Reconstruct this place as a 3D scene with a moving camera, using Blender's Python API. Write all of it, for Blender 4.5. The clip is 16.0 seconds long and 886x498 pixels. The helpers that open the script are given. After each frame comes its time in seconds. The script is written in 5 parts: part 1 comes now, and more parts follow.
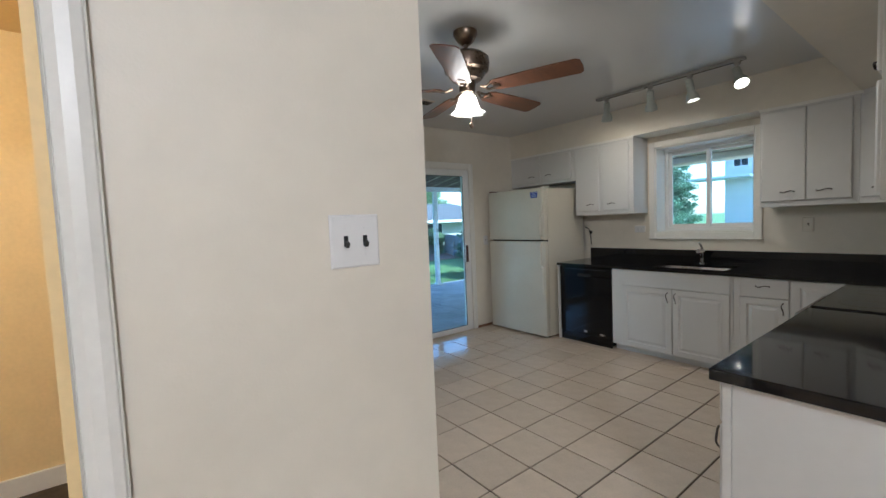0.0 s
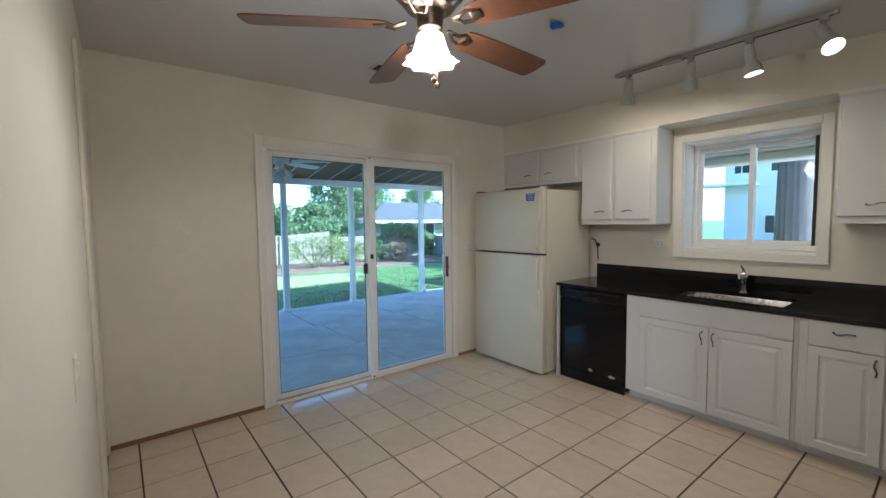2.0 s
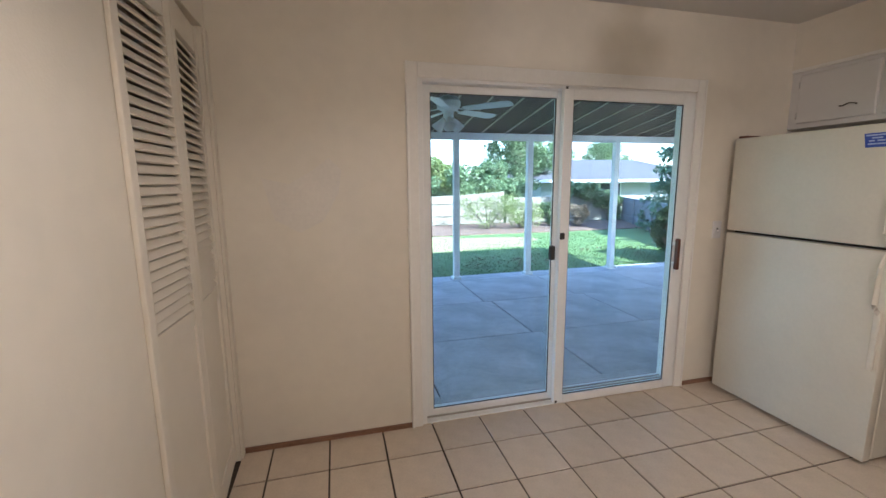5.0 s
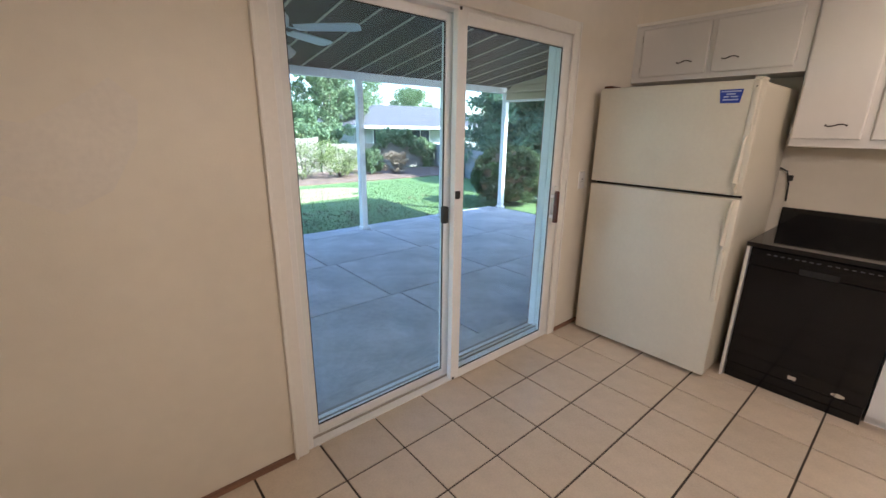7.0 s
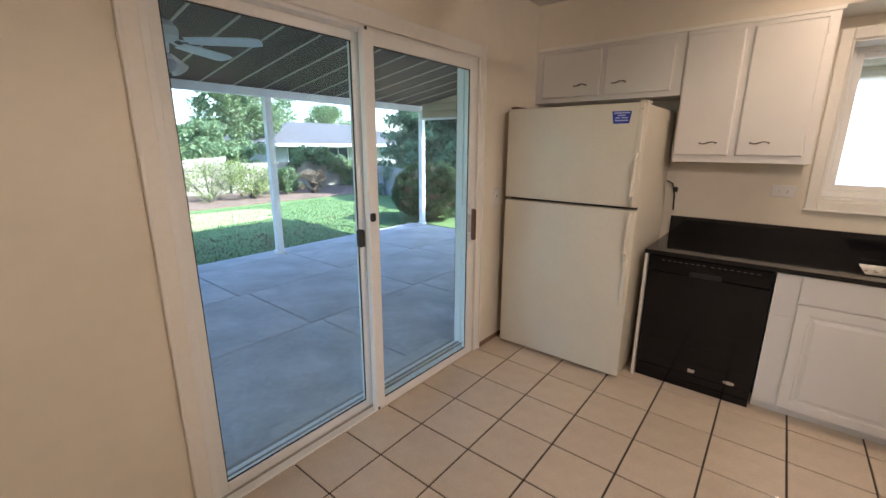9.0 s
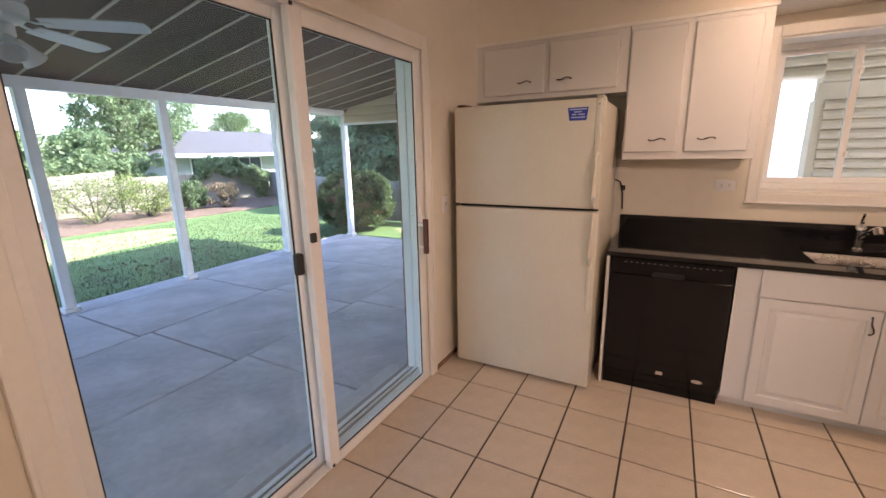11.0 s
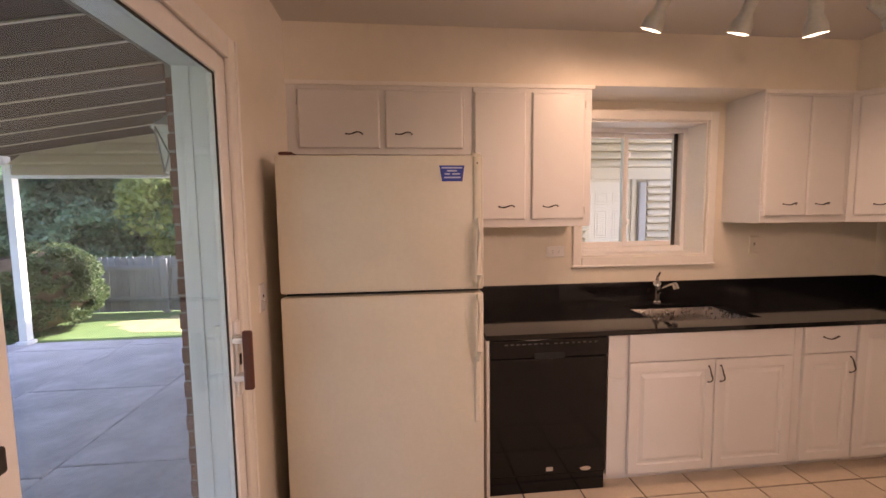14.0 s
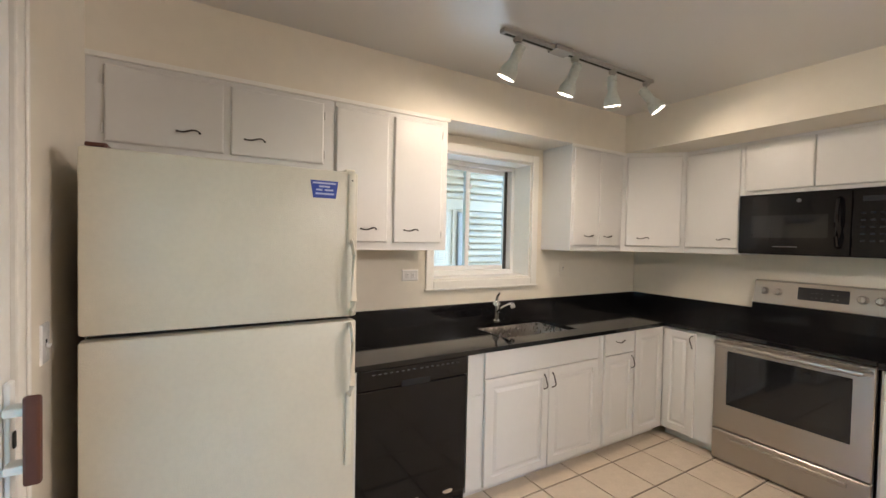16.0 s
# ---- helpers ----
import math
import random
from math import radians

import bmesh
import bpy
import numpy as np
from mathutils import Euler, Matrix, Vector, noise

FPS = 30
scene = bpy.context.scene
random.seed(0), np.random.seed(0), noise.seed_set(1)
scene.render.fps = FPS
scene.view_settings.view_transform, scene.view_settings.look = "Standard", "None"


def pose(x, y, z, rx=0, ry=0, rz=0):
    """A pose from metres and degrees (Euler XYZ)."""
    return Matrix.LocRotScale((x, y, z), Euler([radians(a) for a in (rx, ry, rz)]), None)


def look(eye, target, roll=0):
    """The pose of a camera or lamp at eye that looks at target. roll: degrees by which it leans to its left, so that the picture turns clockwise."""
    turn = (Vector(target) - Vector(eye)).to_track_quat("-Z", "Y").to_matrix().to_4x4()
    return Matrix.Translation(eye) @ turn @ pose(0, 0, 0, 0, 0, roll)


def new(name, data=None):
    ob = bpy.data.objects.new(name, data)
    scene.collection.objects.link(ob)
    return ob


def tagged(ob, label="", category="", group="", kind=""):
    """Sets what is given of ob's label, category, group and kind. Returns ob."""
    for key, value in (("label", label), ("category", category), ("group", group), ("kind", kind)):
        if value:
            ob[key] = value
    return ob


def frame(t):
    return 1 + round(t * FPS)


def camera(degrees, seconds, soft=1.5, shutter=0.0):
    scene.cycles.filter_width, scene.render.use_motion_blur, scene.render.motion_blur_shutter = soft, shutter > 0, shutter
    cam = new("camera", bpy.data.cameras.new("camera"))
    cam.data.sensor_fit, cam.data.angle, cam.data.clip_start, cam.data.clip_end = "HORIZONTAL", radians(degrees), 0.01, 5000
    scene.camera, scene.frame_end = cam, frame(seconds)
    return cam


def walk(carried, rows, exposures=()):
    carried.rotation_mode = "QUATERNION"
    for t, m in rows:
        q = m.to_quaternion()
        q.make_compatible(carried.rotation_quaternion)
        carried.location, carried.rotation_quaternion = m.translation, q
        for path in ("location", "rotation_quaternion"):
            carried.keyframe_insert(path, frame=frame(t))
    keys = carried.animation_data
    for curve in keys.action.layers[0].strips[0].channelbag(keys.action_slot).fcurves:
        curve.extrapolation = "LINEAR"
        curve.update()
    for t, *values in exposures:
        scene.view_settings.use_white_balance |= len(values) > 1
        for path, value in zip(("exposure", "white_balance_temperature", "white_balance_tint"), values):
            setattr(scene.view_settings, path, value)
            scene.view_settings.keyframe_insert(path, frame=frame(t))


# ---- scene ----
cam = camera(93.9, 16.0)
PATH = [
    (0, (-0.467, -0.375, 1.344), (0.744, 1.212, 1.218), -2.4),
    (0.5, (-0.327, -0.187, 1.366), (1.057, 1.25, 1.236), -2.1),
    (1, (-0.171, -0.009, 1.366), (1.343, 1.294, 1.255), -1.6),
    (1.5, (0.012, 0.141, 1.393), (1.508, 1.464, 1.273), -1.2),
    (2, (0.247, 0.241, 1.4), (1.481, 1.809, 1.27), -0.7),
    (2.5, (0.35, 0.369, 1.399), (1.227, 2.163, 1.281), -0.6),
    (3, (0.42, 0.53, 1.425), (1.014, 2.44, 1.389), -1.1),
    (3.5, (0.536, 0.675, 1.435), (0.957, 2.629, 1.383), -0.9),
    (6, (0.691, 1.672, 1.427), (1.461, 3.44, 0.896), -0.7),
    (6.5, (0.614, 1.837, 1.433), (1.652, 3.443, 0.85), -0.0),
    (7, (0.568, 1.915, 1.432), (1.816, 3.374, 0.873), 0.8),
    (7.5, (0.566, 1.921, 1.437), (1.919, 3.291, 0.895), 1.2),
    (8, (0.583, 1.922, 1.444), (2.007, 3.226, 0.923), 1.2),
    (8.5, (0.601, 1.913, 1.453), (2.075, 3.17, 0.956), 0.8),
    (11, (0.805, 2.239, 1.436), (2.517, 3.165, 0.975), -1.2),
    (11.5, (0.749, 2.317, 1.437), (2.539, 3.084, 0.98), -1.1),
    (12, (0.884, 2.413, 1.434), (2.72, 3.072, 0.991), -1.4),
    (12.5, (1.022, 2.537, 1.44), (2.91, 3.078, 1.062), -1.1),
    (13, (1.114, 2.686, 1.435), (3.071, 2.96, 1.125), -1.0),
    (13.5, (1.228, 2.869, 1.436), (3.215, 2.846, 1.204), -0.9),
    (14, (1.396, 2.912, 1.441), (3.379, 2.712, 1.271), -0.7),
    (14.5, (1.499, 2.979, 1.439), (3.446, 2.54, 1.312), -0.0),
    (15, (1.546, 3.071, 1.439), (3.433, 2.412, 1.356), 0.4),
    (15.5, (1.552, 3.109, 1.43), (3.362, 2.261, 1.373), 0.8),
    (16, (1.551, 3.111, 1.431), (3.272, 2.093, 1.381), 1.2),
]
EXPOSURES = [(0, 2.11, 4850, 7), (1.2, 2.27, 4950, 8), (2, 2.4, 5050, 9), (3.5, 2.53, 5200, 13), (6.5, 2.72, 5750, 20), (8.5, 2.62, 5950, 20), (11, 2.7, 6750, 34),
             (12, 2.69, 7100, 41), (13, 2.68, 7600, 47), (14, 2.75, 7300, 44), (15, 2.95, 7200, 41), (16, 3.2, 5550, 14)]
walk(cam, [(t, look(eye, target, roll)) for t, eye, target, roll in PATH], EXPOSURES)

# ---- world, sun, lamps ----
SUN_ELEV, SUN_AZ = 39.0, 152.0      # azimuth clockwise from +y
FAN_W, SPOT_W, HALL_FILL_W, YELLOW_W = 5.6, 1.35, 25.0, 7.5
world = bpy.data.worlds.new("sky")
world.use_nodes = True
scene.world = world
wn = world.node_tree.nodes
sky = wn.new("ShaderNodeTexSky")
sky.sky_type = "NISHITA"
sky.sun_disc = False
sky.sun_elevation, sky.sun_rotation = radians(SUN_ELEV), radians(SUN_AZ)
wn["Background"].inputs["Strength"].default_value = 0.15
world.node_tree.links.new(sky.outputs[0], wn["Background"].inputs["Color"])


def lamp(name, kind, m, watts, colour, size=0.1, angle=None, blend=0.5):
    data = bpy.data.lights.new(name, kind)
    data.energy, data.color = watts, colour
    if kind == "AREA":
        data.shape, data.size = "DISK", size
    elif kind == "SUN":
        data.angle = radians(0.5)
    else:
        data.shadow_soft_size = size
    if kind == "SPOT":
        data.spot_size, data.spot_blend = radians(angle), blend
    ob = new(name, data)
    ob.matrix_world = m
    return tagged(ob, kind="structure")


az, el = radians(SUN_AZ), radians(SUN_ELEV)
sun_dir = Vector((math.sin(az) * math.cos(el), math.cos(az) * math.cos(el), math.sin(el)))
lamp("sun", "SUN", look(tuple(sun_dir * 30), (0, 0, 0)), 3.4, (1.0, 0.93, 0.82))
WARM = (1.0, 0.81, 0.60)
SPOT_COLOUR = (1.0, 0.74, 0.47)


# ---- materials ----
def material(name, colour, rough=0.6, metal=0.0, spread=0.06, scale=6.0, bump=0.0, bump_scale=80.0,
             per_object=0.0, island=0.0, stretch=(1, 1, 1), dark=None, stain=0.0, coat=0.0, spec=0.5, rough_var=0.05):
    """A principled material: colour varied at two scales, fine relief, and chance per object or piece."""
    mat = bpy.data.materials.new(name)
    mat.use_nodes = True
    nt = mat.node_tree
    N, L = nt.nodes, nt.links
    b = N["Principled BSDF"]
    co = N.new("ShaderNodeTexCoord")
    mp = N.new("ShaderNodeMapping")
    mp.inputs["Scale"].default_value = stretch
    L.new(co.outputs["Object"], mp.inputs[0])
    big, fine = N.new("ShaderNodeTexNoise"), N.new("ShaderNodeTexNoise")
    big.inputs["Scale"].default_value, fine.inputs["Scale"].default_value = scale, scale * 9
    big.inputs["Detail"].default_value = fine.inputs["Detail"].default_value = 4
    L.new(mp.outputs[0], big.inputs["Vector"]), L.new(mp.outputs[0], fine.inputs["Vector"])
    mid = N.new("ShaderNodeMath")
    mid.operation = "ADD"
    L.new(big.outputs[0], mid.inputs[0]), L.new(fine.outputs[0], mid.inputs[1])
    ramp = N.new("ShaderNodeMapRange")
    ramp.inputs[1].default_value, ramp.inputs[2].default_value = 0.7, 1.3
    L.new(mid.outputs[0], ramp.inputs[0])
    mix = N.new("ShaderNodeMix")
    mix.data_type = "RGBA"
    c = Vector(colour)
    lo, hi = (Vector(dark) if dark else c * (1 - spread * 2)), c * (1 + spread)
    mix.inputs[6].default_value, mix.inputs[7].default_value = (*lo, 1), (*[min(1, v) for v in hi], 1)
    L.new(ramp.outputs[0], mix.inputs[0])
    out = mix.outputs[2]
    for amount, source, socket in ((per_object, "ShaderNodeObjectInfo", "Random"), (island, "ShaderNodeNewGeometry", "Random Per Island")):
        if amount:
            rnd, mr, mul = N.new(source), N.new("ShaderNodeMapRange"), N.new("ShaderNodeMix")
            mul.data_type, mul.blend_type = "RGBA", "MULTIPLY"
            mul.inputs[0].default_value = 1
            mr.inputs[3].default_value, mr.inputs[4].default_value = 1 - amount, 1.0
            L.new(rnd.outputs[socket], mr.inputs[0])
            L.new(out, mul.inputs[6]), L.new(mr.outputs[0], mul.inputs[7])
            out = mul.outputs[2]
    if stain:
        sn, sr, mul = N.new("ShaderNodeTexNoise"), N.new("ShaderNodeMapRange"), N.new("ShaderNodeMix")
        sn.inputs["Scale"].default_value, sn.inputs["Detail"].default_value = 1.3, 6
        L.new(co.outputs["Object"], sn.inputs["Vector"])
        sr.inputs[1].default_value, sr.inputs[2].default_value = 0.35, 0.62
        sr.inputs[3].default_value, sr.inputs[4].default_value = 1 - stain, 1.0
        mul.data_type, mul.blend_type = "RGBA", "MULTIPLY"
        mul.inputs[0].default_value = 1
        L.new(sn.outputs[0], sr.inputs[0]), L.new(out, mul.inputs[6]), L.new(sr.outputs[0], mul.inputs[7])
        out = mul.outputs[2]
    L.new(out, b.inputs["Base Color"])
    rr = N.new("ShaderNodeMapRange")
    rr.inputs[3].default_value, rr.inputs[4].default_value = max(0.02, rough - rough_var), min(1, rough + rough_var)
    L.new(ramp.outputs[0], rr.inputs[0]), L.new(rr.outputs[0], b.inputs["Roughness"])
    b.inputs["Metallic"].default_value = metal
    b.inputs["Specular IOR Level"].default_value = spec
    b.inputs["Coat Weight"].default_value = coat
    if bump:
        bn, bu = N.new("ShaderNodeTexNoise"), N.new("ShaderNodeBump")
        bn.inputs["Scale"].default_value, bn.inputs["Detail"].default_value = bump_scale, 3
        bu.inputs["Strength"].default_value, bu.inputs["Distance"].default_value = bump, 0.004
        L.new(mp.outputs[0], bn.inputs["Vector"]), L.new(bn.outputs[0], bu.inputs["Height"]), L.new(bu.outputs[0], b.inputs["Normal"])
    return mat


def glow(name, colour, strength):
    mat = bpy.data.materials.new(name)
    mat.use_nodes = True
    b = mat.node_tree.nodes["Principled BSDF"]
    b.inputs["Base Color"].default_value = (0.9, 0.88, 0.82, 1)
    b.inputs["Emission Color"].default_value, b.inputs["Emission Strength"].default_value = (*colour, 1), strength
    b.inputs["Roughness"].default_value = 0.3
    return mat


def pane_glass(name, tint):
    mat = bpy.data.materials.new(name)
    mat.use_nodes = True
    N, L = mat.node_tree.nodes, mat.node_tree.links
    N.remove(N["Principled BSDF"])
    tr, gl, lw, mx = N.new("ShaderNodeBsdfTransparent"), N.new("ShaderNodeBsdfGlossy"), N.new("ShaderNodeLayerWeight"), N.new("ShaderNodeMixShader")
    power, fr = N.new("ShaderNodeMath"), N.new("ShaderNodeMapRange")
    power.operation, power.inputs[1].default_value = "POWER", 5
    fr.inputs[3].default_value, fr.inputs[4].default_value = 0.04, 1.0
    lw.inputs[0].default_value = 0.5
    L.new(lw.outputs["Facing"], power.inputs[0]), L.new(power.outputs[0], fr.inputs[0])
    tr.inputs[0].default_value = (*tint, 1)
    gl.inputs["Roughness"].default_value = 0.01
    # hazy glare over the view, mixed into the pane as a translucent veil
    film, veil = N.new("ShaderNodeBsdfTranslucent"), N.new("ShaderNodeMixShader")
    film.inputs[0].default_value, veil.inputs[0].default_value = (0.85, 0.9, 0.92, 1), 0.02
    L.new(tr.outputs[0], veil.inputs[1]), L.new(film.outputs[0], veil.inputs[2])
    L.new(fr.outputs[0], mx.inputs[0]), L.new(veil.outputs[0], mx.inputs[1]), L.new(gl.outputs[0], mx.inputs[2])
    L.new(mx.outputs[0], N["Material Output"].inputs[0])
    return mat


WALL = material("cream wall paint", (0.76, 0.705, 0.60), 0.5, spread=0.02, scale=1.5, bump=0.12, bump_scale=160, stain=0.05)
YELLOW = material("yellow wall paint", (0.85, 0.66, 0.34), 0.6, spread=0.03, bump=0.1)
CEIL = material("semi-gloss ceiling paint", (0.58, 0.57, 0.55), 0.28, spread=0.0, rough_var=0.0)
TRIM = material("white trim paint", (0.80, 0.78, 0.73), 0.35, spread=0.02, bump=0.05)
CAB = material("painted white cabinet", (0.66, 0.65, 0.635), 0.36, spread=0.008, scale=3, bump=0.02, bump_scale=50)
VINYL = material("white vinyl frame", (0.82, 0.82, 0.80), 0.35, spread=0.02)
TILE = material("cream ceramic tile", (0.66, 0.56, 0.44), 0.075, spread=0.045, scale=14, per_object=0.10, bump=0.03, bump_scale=20, rough_var=0.02)
GROUT = material("dark grout", (0.07, 0.055, 0.045), 0.9, spread=0.2, bump=0.3)
WOODTRIM = material("stained wood", (0.24, 0.13, 0.08), 0.45, spread=0.2, stretch=(1, 12, 12), scale=5)
GRANITE = material("black polished granite", (0.009, 0.009, 0.010), 0.06, spread=0.3, scale=90, rough_var=0.01, spec=0.4)
FRIDGE = material("almond textured enamel", (0.63, 0.59, 0.49), 0.34, spread=0.02, bump=0.25, bump_scale=220)
ALMOND = material("almond plastic", (0.70, 0.65, 0.54), 0.35, spread=0.03)
GASKET = material("dark rubber", (0.03, 0.028, 0.025), 0.7)
BLACK = material("black enamel", (0.006, 0.006, 0.007), 0.10, spread=0.2, rough_var=0.03, spec=0.3)
BLACKGLASS = material("black glass", (0.004, 0.004, 0.005), 0.04, rough_var=0.01)
OVENGLASS = material("dark oven window", (0.012, 0.013, 0.015), 0.06, rough_var=0.02)
STEEL = material("brushed stainless steel", (0.44, 0.41, 0.37), 0.30, metal=1.0, spread=0.01, stretch=(0.3, 0.3, 14), scale=40, rough_var=0.012)
SINKSTEEL = material("satin sink steel", (0.50, 0.48, 0.45), 0.28, metal=1.0, spread=0.06)
CHROME = material("chrome", (0.75, 0.75, 0.75), 0.08, metal=1.0, rough_var=0.02)
PEWTER = material("worn pewter pull", (0.10, 0.09, 0.085), 0.3, metal=0.9, spread=0.2)
BRONZE = material("antique brass", (0.20, 0.15, 0.11), 0.3, metal=1.0, spread=0.2)
BLADE = material("cherry fan blade", (0.165, 0.068, 0.032), 0.42, spread=0.16, stretch=(2, 14, 14), scale=2)
BLADETOP = material("pale blade top", (0.42, 0.40, 0.36), 0.5)
FROST = glow("lit frosted glass", (1.0, 0.78, 0.55), 0.8)
SHADEGLASS = glow("lit ruffled glass", (1.0, 0.74, 0.52), 0.30)
nt = SHADEGLASS.node_tree
clear, blend = nt.nodes.new("ShaderNodeBsdfTransparent"), nt.nodes.new("ShaderNodeMixShader")
blend.inputs[0].default_value = 0.42
nt.links.new(nt.nodes["Principled BSDF"].outputs[0], blend.inputs[1]), nt.links.new(clear.outputs[0], blend.inputs[2])
nt.links.new(blend.outputs[0], nt.nodes["Material Output"].inputs[0])
BULB = glow("lit bulb", (1.0, 0.80, 0.56), 5.0)
TRACKW = material("grey white enamel lamp", (0.50, 0.53, 0.49), 0.3)
TRACKGREY = material("grey track", (0.33, 0.32, 0.30), 0.4)
DARK = material("dark slot", (0.01, 0.01, 0.01), 0.8)
BROWN = material("brown pull grip", (0.10, 0.03, 0.015), 0.4)
PLASTIC = material("white plastic plate", (0.76, 0.75, 0.74), 0.2, spread=0.0)
TAPE = material("blue masking tape", (0.01, 0.14, 0.55), 0.6)
LABELBLUE = material("blue label", (0.02, 0.05, 0.35), 0.4)
LABELINK = material("pale label print", (0.45, 0.5, 0.75), 0.5)
DARKMARK = material("dim grey marks", (0.09, 0.09, 0.09), 0.4)
DISPLAY = material("dark display", (0.02, 0.022, 0.028), 0.1)
GLASS = pane_glass("door glass", (0.87, 0.965, 0.99))
CONCRETE = material("grey patio concrete", (0.60, 0.60, 0.60), 0.8, spread=0.10, scale=2.5, per_object=0.08, bump=0.3, bump_scale=120, stain=0.22)
JOINT = material("dark slab joint", (0.07, 0.065, 0.06), 0.95)
POST = material("white post paint", (0.76, 0.78, 0.78), 0.45, spread=0.03)
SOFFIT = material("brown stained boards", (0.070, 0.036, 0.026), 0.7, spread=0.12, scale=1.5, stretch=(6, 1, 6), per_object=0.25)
BATTEN = material("pale batten", (0.52, 0.44, 0.36), 0.6)
BRICK = material("red brown brick", (0.25, 0.11, 0.08), 0.85, spread=0.15, scale=20, per_object=0.3, island=0.3, bump=0.5, bump_scale=150)
MORTAR = material("mortar", (0.33, 0.30, 0.27), 0.95, bump=0.4)
SIDING = material("cream vinyl siding", (0.56, 0.47, 0.33), 0.5, spread=0.03, island=0.05)
WHITESIDING = material("white siding", (0.74, 0.75, 0.76), 0.6, spread=0.04, island=0.06)
LAWN = material("lawn", (0.11, 0.19, 0.06), 0.9, spread=0.2, scale=3, dark=(0.075, 0.14, 0.04), bump=0.6, bump_scale=60)
GRASS = material("grass blades", (0.085, 0.17, 0.045), 0.7, island=0.5, spread=0.2)
MULCH = material("mulch", (0.21, 0.14, 0.10), 0.95, spread=0.4, scale=12, bump=1.0, bump_scale=40)
FENCE = material("cream weathered fence", (0.31, 0.285, 0.225), 0.8, spread=0.10, scale=4, per_object=0.18, stretch=(1, 1, 0.3))
GREYFENCE = material("grey picket fence", (0.27, 0.29, 0.30), 0.85, spread=0.12, per_object=0.2, stretch=(4, 4, 0.5))
ROOFING = material("grey shingle", (0.13, 0.13, 0.14), 0.9, spread=0.2, scale=8, island=0.3, stain=0.15)
BARK = material("bark", (0.11, 0.09, 0.08), 0.95, spread=0.35, scale=5, stretch=(5, 5, 0.7), bump=1.0, bump_scale=30)


def foliage(name, colour, island=0.35):
    """Thin leaves: light is both thrown back and let through."""
    mat = material(name, colour, 0.6, spread=0.2, scale=1.2, island=island)
    N, L = mat.node_tree.nodes, mat.node_tree.links
    b = N["Principled BSDF"]
    tl, mx = N.new("ShaderNodeBsdfTranslucent"), N.new("ShaderNodeMixShader")
    mx.inputs[0].default_value = 0.4
    L.new(b.inputs["Base Color"].links[0].from_socket, tl.inputs[0])
    L.new(b.outputs[0], mx.inputs[1]), L.new(tl.outputs[0], mx.inputs[2]), L.new(mx.outputs[0], N["Material Output"].inputs[0])
    return mat


LEAF = foliage("deciduous leaves", (0.23, 0.34, 0.16))
LEAFLIGHT = foliage("yellow green leaves", (0.30, 0.38, 0.13))
NEEDLE = foliage("conifer needles", (0.19, 0.33, 0.20))
HEDGE = foliage("clipped yew", (0.13, 0.21, 0.08), 0.45)
HEDGEDEAD = material("dry inner twigs", (0.17, 0.11, 0.06), 0.9, spread=0.3)
CREAMDOOR = material("cream outside door paint", (0.62, 0.55, 0.43), 0.5, spread=0.03)
TWIGGY = material("dry twiggy leaves", (0.30, 0.23, 0.15), 0.9, spread=0.3, island=0.4)
DARKGLASS = material("dark house window", (0.03, 0.04, 0.05), 0.08)


# ---- mesh tools ----
ORIGIN = {}


def thing(name, base, label, category, group="", kind=""):
    """An Empty at the thing's base, under which its parts go."""
    ob = new(name)
    ob.empty_display_size = 0.1
    ob.location = base
    ORIGIN[ob.name] = Vector(base)
    return tagged(ob, label, category, group, kind)


def part(name, bm, mat, parent=None, label="", kind="", category="", smooth=False):
    """Links a bmesh, written in world places, as one mesh object, under parent if there is one."""
    data = bpy.data.meshes.new(name)
    base = ORIGIN.get(parent.name, Vector()) if parent else Vector()
    if parent:
        bmesh.ops.translate(bm, verts=bm.verts, vec=-base)
    bm.normal_update()
    bm.to_mesh(data)
    bm.free()
    for m in (mat if isinstance(mat, (list, tuple)) else [mat]):
        data.materials.append(m)
    if smooth:
        data.shade_smooth()
        data.set_sharp_from_angle(angle=radians(35))
    ob = new(name, data)
    if parent:
        ob.parent = parent
        ORIGIN[ob.name] = base
    return tagged(ob, label, category, "", kind)


def struct(name, bm, mat, label="", smooth=False):
    return part(name, bm, mat, None, label, "structure", smooth=smooth)


def box(bm, x0, x1, y0, y1, z0, z1, bevel=0.0, m=None, mi=0):
    """A box with optional rounded edges."""
    m4 = Matrix.Translation(((x0 + x1) / 2, (y0 + y1) / 2, (z0 + z1) / 2)) @ Matrix.Diagonal((abs(x1 - x0), abs(y1 - y0), abs(z1 - z0), 1))
    made = bmesh.ops.create_cube(bm, size=1, matrix=m4)["verts"]
    faces = list({f for v in made for f in v.link_faces})
    if bevel:
        edges = list({e for v in made for e in v.link_edges})
        res = bmesh.ops.bevel(bm, geom=edges, offset=bevel, segments=2, affect="EDGES", profile=0.5)
        faces = list({f for v in res["verts"] for f in v.link_faces})
        made = list({v for f in faces for v in f.verts})
    for f in faces:
        f.material_index = mi
    if m is not None:
        bmesh.ops.transform(bm, matrix=m, verts=made)
    return made


def bx(*a, **k):
    bm = bmesh.new()
    box(bm, *a, **k)
    return bm


